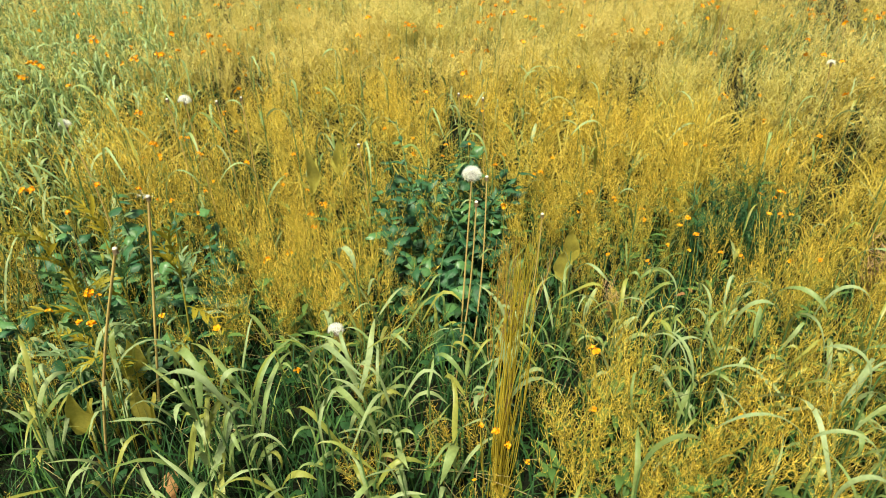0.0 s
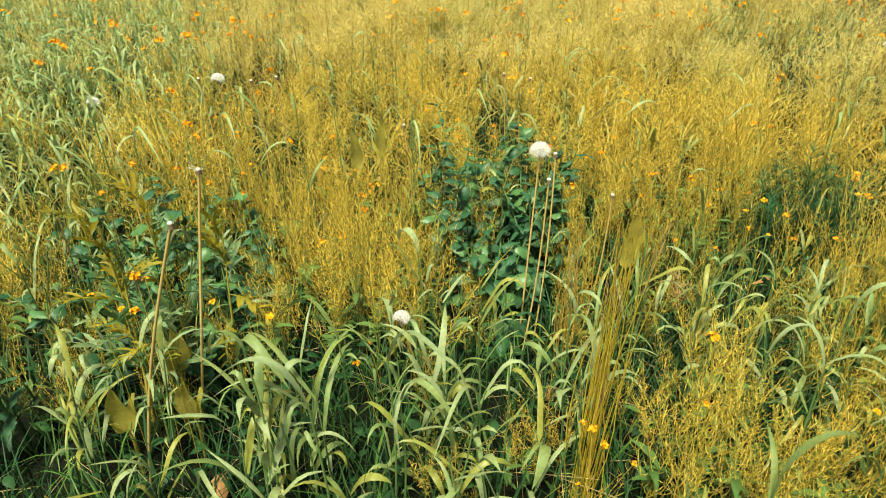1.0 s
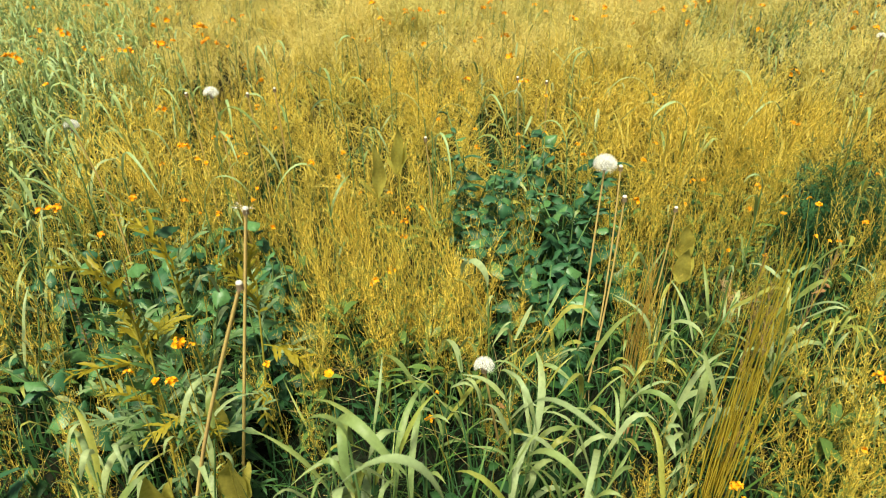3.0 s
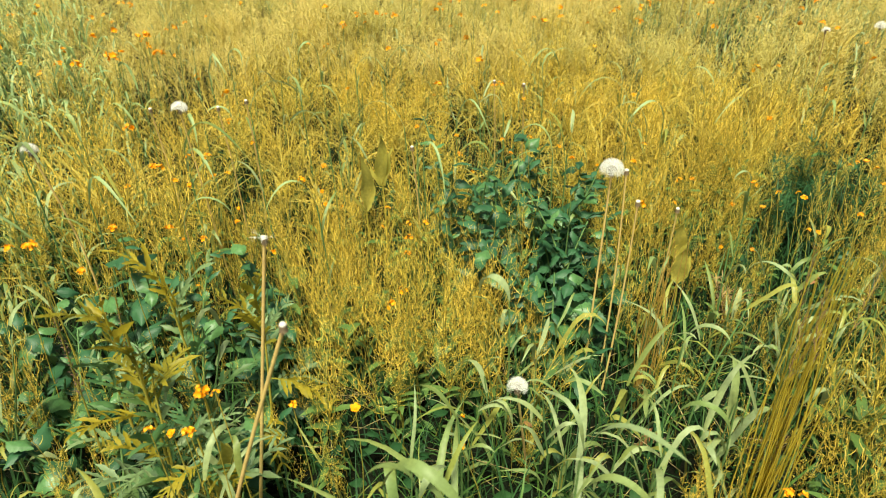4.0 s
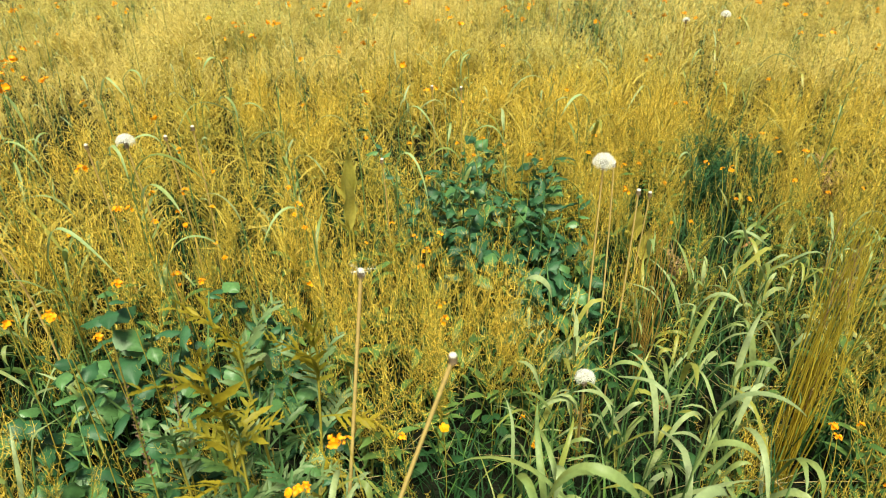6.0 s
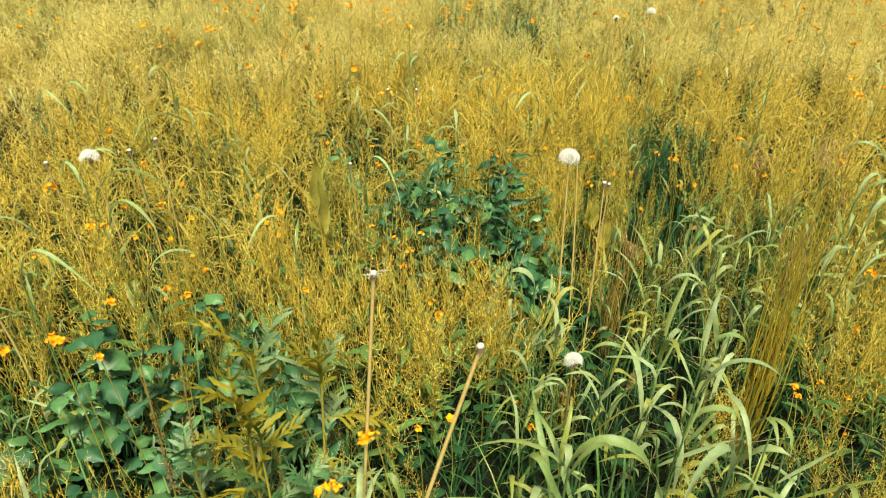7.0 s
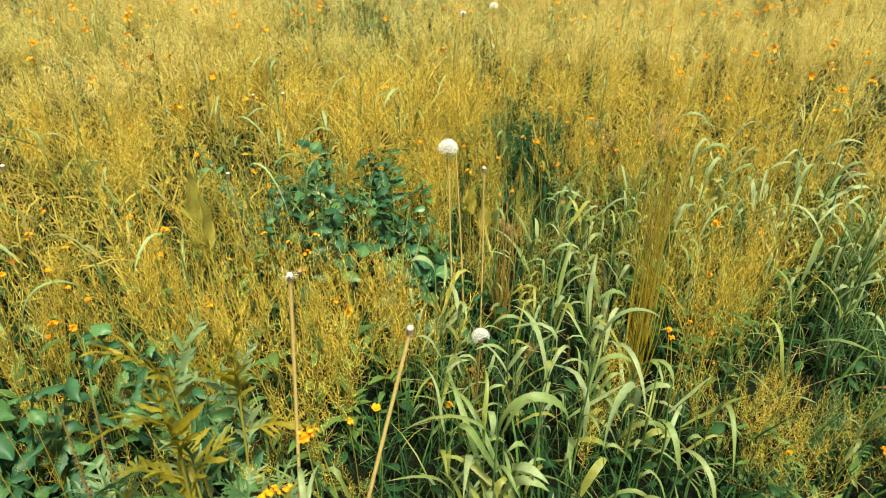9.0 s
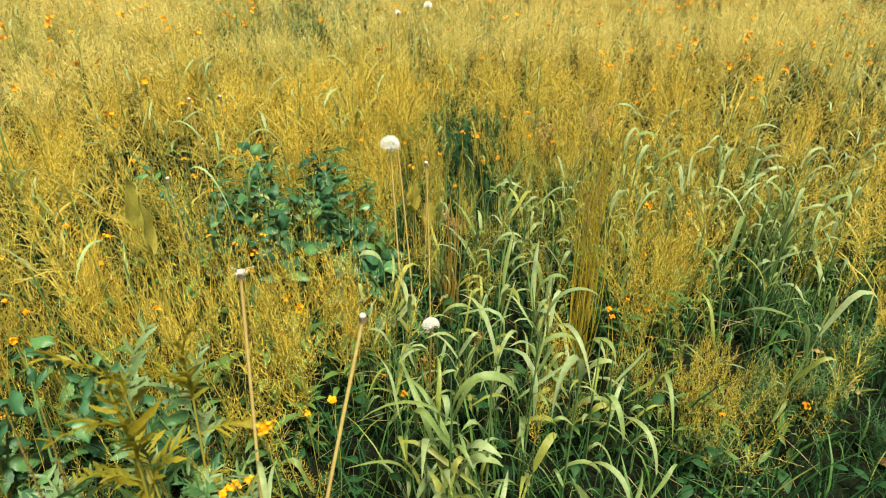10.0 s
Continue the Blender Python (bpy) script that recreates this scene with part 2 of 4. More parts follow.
def seed_cover(x, y):
    """How dense (1: one plant at each spot) the golden seed stalks stand, and how tall."""
    d, h = 1.0, 0.365 + 0.06 * wave(x, y, 1.3, 9.0) + 0.075 * wave(x, y, 3.1, 2.0)
    if math.hypot(x + 0.4, y - 0.3) > 1.75:
        dip = wave(x, y, 1.7, 6.0) + 0.4 * wave(x, y, 4.0, 8.0)
        h *= 1.03 + 0.38 * dip
        if dip < -0.33:
            d = 0.55
    if y < (1.05 if x < 0.1 else 1.2 if x < 0.5 else 0.8) + 0.1 * wave(x, y, 2, 4):
        d, h = (0.2, 0.25) if x < 0.5 else (0.5, 0.33)
    if blob(x, y, -0.40, 1.72, 0.34, 0.1) < 1:
        d, h = 0.7, 0.29
    if blob(x, y, -0.36, 1.37, 0.3, 0.28) < 1:
        d, h = 1.15, 0.385 + 0.05 * wave(x, y, 6.0, 3.0)
    if blob(x, y, 0.42, 1.22, 0.32, 0.22) < 1:
        d, h = 0.42, 0.28
    if blob(x, y, 0.45, 0.60, 0.24, 0.17) < 1 or blob(x, y, 0.85, 0.5, 0.3, 0.22) < 1:
        d, h = 0.5, 0.37
    if blob(x, y, 0.22, 0.38, 0.24, 0.14) < 1:
        d, h = 0.4, 0.22
    if blob(x, y, 0.30, 0.53, 0.15, 0.1) < 1:
        d, h = 0.06, 0.2
    if blob(x, y, 0.29, 0.72, 0.13, 0.11) < 1:
        d, h = 1.7, 0.355
    if blob(x, y, 0.05, 0.53, 0.13, 0.1) < 1:
        d, h = 2.3, 0.22
    if blob(x, y, 0.02, 1.58, 0.19, 0.33, 0.1) < 1:
        d, h = 0.22, 0.34
    if blob(x, y, 0.01, 1.17, 0.145, 0.21) < 1:
        d, h = 0.1, 0.22
    if blob(x, y, -0.78, 1.23, 0.32, 0.34) < 1:
        d, h = 0.34, 0.29
    if blob(x, y, 0.87, 1.59, 0.22, 0.175, 0.75) < 1:
        d, h = 0.05, 0.2
    for gx, gy, gr in ((1.61, 1.30, 0.13), (1.42, 1.30, 0.1), (2.72, 1.42, 0.2), (1.77, 0.69, 0.12), (3.29, 0.61, 0.22), (3.6, 1.6, 0.3), (-0.08, 3.4, 0.3), (2.5, 4.0, 0.4)):
        if blob(x, y, gx, gy, gr, gr * 0.8) < 1:
            d, h = 0.6, 0.3
    if blob(x, y, -0.82, 0.90, 0.3, 0.15) < 1:
        d, h = 0.5, 0.27
    d *= 1 - 0.72 * grass_side(x, y)
    if blob(x, y, 1.9, 3.3, 0.75, 0.5) < 1:
        d *= 0.25
    return d, h


def grass_cover(x, y):
    d = 0.12
    if blob(x, y, -0.1, 0.84, 0.33, 0.26) < 1:
        d = 0.8
    if blob(x, y, 0.66, 0.72, 0.32, 0.33) < 1:
        d = 0.95
    if blob(x, y, -0.35, 0.70, 0.38, 0.2) < 1:
        d = 0.75
    if blob(x, y, 0.32, 1.05, 0.24, 0.18) < 1:
        d = 0.8
    if blob(x, y, -0.36, 1.30, 0.28, 0.3) < 1:
        d = 0.03
    if blob(x, y, 0.0, 1.15, 0.14, 0.16) < 1:
        d = 0.5
    if blob(x, y, 0.06, 0.72, 0.13, 0.13) < 1:
        d = 0.25
    if blob(x, y, 0.30, 0.53, 0.15, 0.1) < 1:
        d = 0.12
    if blob(x, y, 0.29, 0.72, 0.13, 0.11) < 1:
        d = 0.12
    d = max(d, 0.95 * grass_side(x, y))
    if blob(x, y, 1.9, 3.3, 0.75, 0.5) < 1:
        d = 0.7
    return d


# ---- ground ----
def ground():
    near = [i * 0.12 for i in range(-60, 61)]
    far = [8, 11, 16, 26, 60, 150, 400, 1000]
    xs = np.array([-v for v in reversed(far)] + near + far, float)
    n = len(xs)
    g = Geo()
    v = np.array([(x, y + 1.5, rise(x, y + 1.5)) for x in xs for y in xs])
    i, j = np.meshgrid(np.arange(n - 1), np.arange(n - 1), indexing="ij")
    f = np.stack([i * n + j, (i + 1) * n + j, (i + 1) * n + j + 1, i * n + j + 1], -1).reshape(-1, 4)
    g.add(v, f)
    tagged(new("ground", g.mesh("ground", SOIL)), "meadow soil blackened for the shade under dense grass and weeds", "ground", kind="structure")


ground()


# ---- seed stalks (a cress gone to seed) ----
def pod(g, at, out, size, w, r, bends):
    """One thin pod: out from the stem on its stalk, then curved upwards."""
    out = np.asarray(out)
    k = np.linspace(0, 1, bends + 1)[:, None]
    wide, up = (r.uniform(0.68, 0.88), r.uniform(0.45, 0.75)) if bends > 2 else (r.uniform(0.78, 1.0), r.uniform(0.25, 0.6)) if bends > 1 else (r.uniform(0.8, 1.1), r.uniform(0.0, 0.5))
    path = at + out * size * wide * np.sin(k * 1.5) + UP * size * (0.1 * k + up * k**2.3)
    taper = np.array((0.55, 1.0, 0.95, 0.4)) if bends == 3 else np.array((0.7, 1.0, 0.5)) if bends == 2 else np.array((1.0, 0.6))
    blade(g, path, taper * w, np.cross(out, UP) + r.normal(0, 0.3, 3), 0.0, across=1)


def stalk_geo(r, h, far=0):
    """Stem, pods and leaves of one stalk, at its foot; far: 0 near to 3 far off, with fewer pieces."""
    stem, pods, leaf = Geo(), Geo(), Geo()
    bend = r.normal(0, 0.12 if far == 0 else 0.18, 2)
    t = np.linspace(0, 1, (6, 4, 3, 3)[far])
    main = np.stack([bend[0] * t**2 * h + 0.005 * np.sin(7 * t), bend[1] * t**2 * h + 0.004 * np.sin(5 * t + 1), t * h], 1)
    tube(stem, main, np.linspace(0.0013, 0.0005, len(t)) * (1, 0.7, 0.4, 0.4)[far], 3)
    axes = [(main, (0.34, 0.36, 0.32, 0.4)[far], 1.0)]
    for _ in range((r.integers(3, 5), 3, 3, 2)[far]):
        k = r.uniform(0.25, 0.7) if far < 2 else r.uniform(0.4, 0.7)
        a = r.uniform(0, 2 * np.pi)
        base = np.array([np.interp(k, t, main[:, c]) for c in range(3)])
        out = np.array((np.cos(a), np.sin(a), 0))
        s = np.linspace(0, 1, (4, 3, 2, 2)[far])[:, None]
        ln = h * r.uniform(0.24, 0.40)
        path = base + out * ln * r.uniform(0.25, 0.45) * (1 if far < 2 else 1.6) * np.sqrt(s) + UP * ln * s
        tube(stem, path, np.linspace(0.0008, 0.0004, len(s)) * (1, 0.7, 0.5, 0.5)[far], 3)
        axes.append((path, 0.12, 1.0))
    for path, lo, hi in axes:
        ln = np.linalg.norm(np.diff(path, axis=0), axis=1).sum()
        n = int(ln * (hi - lo) / (0.0056, 0.0053, 0.0059, 0.0088)[far])
        a = r.uniform(0, 6)
        ts = np.linspace(0, 1, len(path))
        for i in range(n):
            k = lo + (hi - lo) * (i + 0.5) / n
            at = np.array([np.interp(k, ts, path[:, c]) for c in range(3)])
            a += 2.4 + r.normal(0, 0.3)
            size = (0.0205 - 0.009 * (i / n) ** 2) * r.uniform(0.7, 1.2) * (1, 1, 1.1, 1.4)[far]
            pod(pods, at, (np.cos(a), np.sin(a), r.normal(0.1, 0.3 if far < 2 else 0.6)), size, (0.0006, 0.00085, 0.0021, 0.0034)[far], r, (3, 2, 1, 1)[far])
    for _ in range((0, 7, 9, 8)[far]):
        a, ln, lean = r.uniform(0, 6.28), h * r.uniform(0.15, 0.3), r.uniform(0.3, 1.6)
        out = np.array((np.cos(a), np.sin(a), 0))
        s = np.linspace(0, 1, 3)[:, None]
        blade(leaf, main[-1] * r.uniform(0.1, 0.55 if far < 2 else 0.65) + out * ln * lean * s**1.4 + UP * ln * s * (1 - 0.3 * s), np.array((0.6, 1, 0.1)) * r.uniform(0.003, 0.0055), np.cross(out, UP) + r.normal(0, 0.5, 3), 0.2, 1, 1)
    for _ in range((5, 2, 0, 0)[far]):
        k, a = r.uniform(0.05, 0.5), r.uniform(0, 6.28)
        at = np.array([np.interp(k, t, main[:, c]) for c in range(3)])
        out = np.array((np.cos(a), np.sin(a), 0))
        ln = r.uniform(0.025, 0.06)
        s = np.linspace(0, 1, 4)[:, None]
        blade(leaf, at + out * ln * s + UP * ln * (0.7 * s - 0.5 * s**2), np.array((0.3, 1, 0.8, 0.08)) * ln * 0.28, np.cross(out, UP), 0.3)
    return stem, pods, leaf, main[-1]


def flower_geo(g, at, size, r, petals=4, cup=0.5):
    a0 = r.uniform(0, 6)
    for k in range(petals):
        a = a0 + k * 2 * np.pi / petals
        out = np.array((np.cos(a), np.sin(a), 0))
        s = np.linspace(0, 1, 4)[:, None]
        path = at + out * size * s + UP * size * cup * s**1.5
        blade(g, path, np.array((0.3, 0.9, 1.0, 0.45)) * size, np.cross(out, UP), 0.2)


def cluster_geo(r, n, size, spread):
    """A loose rounded head of small four-petalled flowers, each facing its own way."""
    g = Geo()
    for k in range(n):
        d = unit(np.array((r.normal(), r.normal(), r.normal(0.5, 0.7)))) * spread * r.uniform(0.4, 1.0)
        one = Geo()
        flower_geo(one, np.zeros(3), size * r.uniform(0.75, 1.2), r, 4, r.uniform(0.2, 0.9))
        g.put(one, np.array(Vector((0, 0, 1)).rotation_difference(Vector(d) + Vector((0, 0, spread * 0.5))).to_matrix()), d)
    return g


NV = 10
STALKS = []
for i in range(NV):
    s, p, lf, tip = stalk_geo(rng, 0.36)
    STALKS.append((s.mesh("stalk", STEM), p.mesh("seed_raceme", POD), lf.mesh("leaves", STALK_LEAF), tip))
MID_STALKS = [stalk_geo(rng, 0.36, 1) for _ in range(8)]
FAR_STALKS = [stalk_geo(rng, 0.36, 2) for _ in range(8)]
EDGE_STALKS = [stalk_geo(rng, 0.36, 3) for _ in range(8)]
CLUSTERS = [cluster_geo(rng, n, 0.0038, 0.0065).mesh("blossom", PETAL) for n in (4, 5, 6, 7)]


def seed_plant(x, y, h, flowering):
    z = rise(x, y)
    p = thing("seed_cress", (x, y, z - 0.004),
              "ripe golden cress plant with thin curved seed pods" + (" and yellow flowers" if flowering else ""),
              "plant", "golden cress plants gone to seed")
    for k in range(4):
        v = STALKS[rng.integers(NV)]
        a, d = rng.uniform(0, 6.28), rng.uniform(0.0, 0.055)
        m = turn_z(rng.uniform(0, 6.28), h / 0.36 * rng.uniform(0.7, 1.12), rng.normal(0, 0.13), rng.uniform(0, 6.28))
        s = link("stalk", v[0], p, (d * math.cos(a), d * math.sin(a), 0), m)
        tagged(link("seed_raceme", v[1], s, label="raceme of thin curved golden pods"), kind="stuff")
        if k < 3:
            link("foliage", v[2], s, label="small narrow green stalk leaves")
        if flowering and k < 2:
            link("blossom", CLUSTERS[rng.integers(4)], s, v[3], label="small yellow-orange flower cluster")
    return p


def scatter(x0, x1, y0, y1, step):
    x = x0
    while x < x1:
        y = y0
        while y < y1:
            yield x + rng.uniform(-0.5, 0.5) * step, y + rng.uniform(-0.5, 0.5) * step
            y += step
        x += step


NEAR = (-1.1, 1.1, 0.35, 1.85)
spots = []
for x, y in scatter(*NEAR, 0.092):
    d, h = seed_cover(x, y)
    for k in range(int(d + rng.uniform()) if (x + 0.45) ** 2 + (y - 0.25) ** 2 > 0.16 else 0):
        px, py = x + 0.05 * k, y + 0.04 * k
        spots.append((blob(px, py, -0.2, 0.95, 1.0, 0.8), px, py, h * rng.uniform(0.82, 1.12)))
spots.sort()
for k, x, y, h in spots[:300]:
    seed_plant(x, y, h, rng.uniform() < 0.05)


def open_view(x, y, reach):
    """The part of the meadow that lies ahead, up to reach metres off."""
    d, a = math.hypot(x + 0.4, y - 0.3), math.degrees(math.atan2(x + 0.4, y - 0.3))
    return d < reach and (-44 < a < 102 or d < 0.9)


def far_seed():
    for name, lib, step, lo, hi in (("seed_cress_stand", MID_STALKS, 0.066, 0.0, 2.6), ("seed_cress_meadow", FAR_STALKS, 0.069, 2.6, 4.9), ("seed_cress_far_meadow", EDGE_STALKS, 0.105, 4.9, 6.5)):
        g = Geo()

        def stand(x, y, size, lean, way):
            s, p, lf, tip = lib[rng.integers(8)]
            m = turn_z(rng.uniform(0, 6.28), size / 0.36, lean, way)
            at = (x, y, rise(x, y) - 0.005)
            # Far stems take the brightened fill colour, for less contrast.
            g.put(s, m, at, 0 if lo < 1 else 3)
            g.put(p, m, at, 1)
            g.put(lf, m, at, 2)

        if lo < 1:
            for k, x, y, h in spots[300:]:
                for q in range(3):
                    stand(x + rng.normal(0, 0.03), y + rng.normal(0, 0.03), h, rng.normal(0, 0.12), rng.uniform(0, 6.28))
        for cx, cy in scatter(-6.0, 7.0, -4.2, 7.8, step * 2.4):
            dist = math.hypot(cx + 0.4, cy - 0.3)
            ahead = open_view(cx, cy, 6.6)
            if not lo <= dist < hi or dist < 0.8 and not ahead or not ahead and (dist > 4.5 or rng.uniform() < 0.9):
                continue
            tall = rng.uniform(0.85, 1.12) if lo < 1 else rng.uniform(0.9, 1.08)
            for k in range(6):
                a, r = rng.uniform(0, 6.28), step * (1.7 if lo < 1 else 2.1) * math.sqrt(rng.uniform())
                x, y = cx + r * math.cos(a), cy + r * math.sin(a)
                if NEAR[0] < x < NEAR[1] and NEAR[2] < y < NEAR[3] or x * x + y * y < 0.16 or (x + 0.85) ** 2 + (y - 0.4) ** 2 < 0.2:
                    continue
                d, h = seed_cover(x, y)
                if y < 0.9:
                    d, h = max(d, 0.6 if x > 1 else 0.3), max(h, 0.3)
                if rng.uniform() > d:
                    continue
                stand(x, y, h * tall * rng.uniform(0.85, 1.1), 0.1 + (0.9 if lo < 1 else 0.4) * r, a - 1.5708)
        # Beyond the first stand the pods carry the haze in their colour.
        tagged(new(name, g.mesh(name, STEM, POD if lo < 1 else POD_HAZE, STALK_LEAF_LIT, LIT_FILL)), "wide stand of ripe golden cress stalks with thin pods", "wild plants", kind="stuff")


# ---- broad-bladed grass ----
rng = np.random.default_rng(31)
def arch(r, ln, lean, droop, n=9):
    """A blade's path: up and out, then bent over, softly or with a kink."""
    s = np.linspace(0, 1, n)
    at, soft = r.uniform(0.15, 0.5), r.uniform(0.25, 0.8)
    q = np.clip((s - at) / soft, 0, 1)
    a = lean + droop * q * q * (3 - 2 * q) + 0.25 * s
    step = ln / (n - 1)
    x = np.concatenate([[0], np.cumsum(np.sin(a[:-1]) * step)])
    z = np.concatenate([[0], np.cumsum(np.cos(a[:-1]) * step)])
    y = 0.08 * ln * np.sin(s * 3 + r.uniform(0, 6)) * s
    return np.stack([x, y, z], 1)


BLADE_W = np.array((0.45, 0.75, 0.92, 1.0, 1.0, 0.9, 0.7, 0.42, 0.04))


def grass_blade_geo(r, ln, w, lean, droop, n=9, across=2):
    g = Geo()
    s = np.linspace(0, 1, n)
    width = np.interp(s, np.linspace(0, 1, 9), BLADE_W) * w * (1 + 0.06 * np.sin(9 * s + r.uniform(0, 6)))
    twist = r.normal(0, 0.9)
    side = np.stack([np.sin(twist * s) * 0.7 + r.normal(0, 0.2), np.ones(n), np.sin(twist * s)], 1)
    blade(g, arch(r, ln, lean, droop, n), width, side, r.uniform(0.1, 0.4), across=across)
    return g


BLADES = [grass_blade_geo(rng, rng.uniform(0.07, 0.16), rng.uniform(0.006, 0.012), rng.uniform(0.15, 0.9), rng.uniform(0.6, 2.4)) for _ in range(28)]
FAR_BLADES = [grass_blade_geo(rng, rng.uniform(0.09, 0.17), rng.uniform(0.006, 0.010), rng.uniform(0.2, 0.8), rng.uniform(1.2, 2.6), 7, 1) for _ in range(16)]
BLADE_MESH = [b.mesh("blade", GRASS) for b in BLADES]
BLADE_MESH_PALE = [b.mesh("blade", GRASS_PALE) for b in BLADES]
BLADE_MESH_GOLD = [b.mesh("blade", GRASS_GOLD) for b in BLADES]
CULMS = []
for i in range(4):
    g = Geo()
    t = np.linspace(0, 1, 6)
    tube(g, np.stack([0.02 * t**2 + 0.003 * np.sin(9 * t), 0.01 * t, 0.3 * t], 1), np.linspace(0.0022, 0.0012, 6), 5)
    CULMS.append(g.mesh("culm", CULM))


def grass_plant(x, y, h, gold=0.2, big=1.0):
    p = thing("broad_grass", (x, y, rise(x, y) - 0.004), "pale green broad-bladed grass plant with arching leaves", "grass", "broad grass plants")
    for c in range(rng.integers(1, 3)):
        a0 = rng.uniform(0, 6.28)
        m = turn_z(a0, h / 0.3, rng.normal(0, 0.12), rng.uniform(0, 6.28))
        cul = link("culm", CULMS[rng.integers(4)], p, (rng.normal(0, 0.012), rng.normal(0, 0.012), 0), m)
        for k in range(rng.integers(4, 7)):
            z = 0.3 * (0.2 + 0.8 * (k + rng.uniform(0, 0.8)) / 5)
            t = z / 0.3
            i = rng.integers(len(BLADES))
            link("blade", (BLADE_MESH_GOLD if rng.uniform() < gold else BLADE_MESH_PALE if rng.uniform() < 0.6 else BLADE_MESH)[i], cul, (0.02 * t * t, 0.01 * t, z), turn_z(k * 3.14 + rng.normal(0, 0.45), rng.uniform(0.65, 1.1) * big * 0.3 / h))
    return p


spots_grass = [(blob(x, y, -0.2, 0.9, 1.0, 0.8), x, y) for x, y in scatter(-1.15, 1.1, 0.42, 2.0, 0.078)
               if rng.uniform() < grass_cover(x, y) * 0.72 and (x + 0.45) ** 2 + (y - 0.2) ** 2 > 0.14]
for k, x, y in sorted(spots_grass)[:290]:
    grass_plant(x, y, rng.uniform(0.17, 0.33), 0.3)
for x, y in ((0.09, 0.86), (0.03, 0.78), (-0.06, 0.74), (-0.12, 0.80), (-0.16, 0.87), (-0.34, 0.79), (-0.27, 0.70), (-0.42, 0.74), (-0.36, 0.66), (0.78, 0.56), (0.88, 0.48), (0.95, 0.58)):
    grass_plant(x, y, rng.uniform(0.19, 0.27), 0.2, 1.35)


def far_grass():
    g = Geo()
    for x, y in scatter(-4.4, 4.4, -1.4, 5.8, 0.075):
        if not open_view(x, y, 5.9) or -1.15 < x < 1.1 and 0.42 < y < 2.0 or x * x + y * y < 0.16 or (x + 0.85) ** 2 + (y - 0.4) ** 2 < 0.2:
            continue
        d = max(grass_cover(x, y), 0.25 if y < 0.9 else 0)
        if rng.uniform() > d * 0.8:
            continue
        h = rng.uniform(0.33, 0.50)
        side = grass_side(x, y) > 0.3
        if side:
            h *= 0.9
        for k in range(7 if side else 5):
            b = FAR_BLADES[rng.integers(len(FAR_BLADES))]
            m = turn_z(rng.uniform(0, 6.28), rng.uniform(0.7, 1.2) if side else rng.uniform(0.5, 0.85))
            g.put(b, m, (x + rng.normal(0, 0.012), y + rng.normal(0, 0.012), rise(x, y) + h * (0.25 + (0.095 if side else 0.14) * k)), 1 if rng.uniform() < 0.15 else 3 if rng.uniform() < 0.25 else 4 if side else 0)
        tube(g, np.array([(x, y, -0.02), (x, y, h * 0.5), (x + 0.01, y, h * 0.8)]), (0.002, 0.0018, 0.0012), 3, 2)
    tagged(new("broad_grass_meadow", g.mesh("broad_grass_meadow", GRASS_PALE, GRASS_GOLD, CULM, GRASS, GLAUCOUS)), "pale green arching broad grass among the golden weeds", "grass", kind="stuff")


# ---- undergrowth: fine short grass and small leaves ----
def undergrowth():
    g = Geo()
    thin = []
    for i in range(12):
        b = Geo()
        s = np.linspace(0, 1, 4)[:, None]
        ln, lean = rng.uniform(0.08, 0.2), rng.uniform(0.1, 0.7)
        blade(b, np.hstack([lean * ln * s**1.7, 0 * s, ln * s * (1 - 0.3 * lean * s)]), np.array((1, 0.9, 0.6, 0.1)) * rng.uniform(0.002, 0.005), np.array((0, 1.0, 0)), 0.2, across=1)
        thin.append(b)
    round_leaf = []
    for i in range(6):
        b = Geo()
        s = np.linspace(0, 1, 5)[:, None]
        ln = rng.uniform(0.02, 0.045)
        h = rng.uniform(0.03, 0.12)
        blade(b, np.hstack([ln * s, 0 * s, h + ln * (0.4 * s - 0.7 * s**2)]), np.array((0.2, 0.8, 1, 0.7, 0.1)) * ln * 0.6, np.array((0, 1.0, 0)), 0.25)
        round_leaf.append(b)
    for x, y in scatter(-4.0, 5.2, -1.2, 6.0, 0.05):
        dist = math.hypot(x + 0.4, y - 0.9)
        if not open_view(x, y, 3.4) or rng.uniform() > (0.25 if blob(x, y, 0.30, 0.53, 0.15, 0.1) < 1 else 1.0 if dist < 1.6 else 0.5):
            continue
        for k in range(5 if dist < 1.6 else 2):
            px, py = x + rng.uniform(-0.03, 0.03), y + rng.uniform(-0.03, 0.03)
            if rng.uniform() < 0.85:
                g.put(thin[rng.integers(12)], turn_z(rng.uniform(0, 6.28), rng.uniform(0.7, 1.3)), (px, py, rise(px, py) - 0.004))
            else:
                g.put(round_leaf[rng.integers(6)], turn_z(rng.uniform(0, 6.28), rng.uniform(0.7, 1.2)), (px, py, rise(px, py)))
    for x, y in scatter(-4.5, 5.0, -4.0, 3.0, 0.11):
        if not open_view(x, y, 9.0) and math.hypot(x, y) < 5:
            for k in range(3):
                g.put(thin[rng.integers(12)], turn_z(rng.uniform(0, 6.28), rng.uniform(0.9, 1.8)), (x + rng.normal(0, 0.04), y + rng.normal(0, 0.04), rise(x, y) - 0.006))
    tagged(new("undergrowth", g.mesh("undergrowth", UNDER_SHADE)), "short grass and small leaves between the stalks, darkened for shade", "grass", kind="stuff")


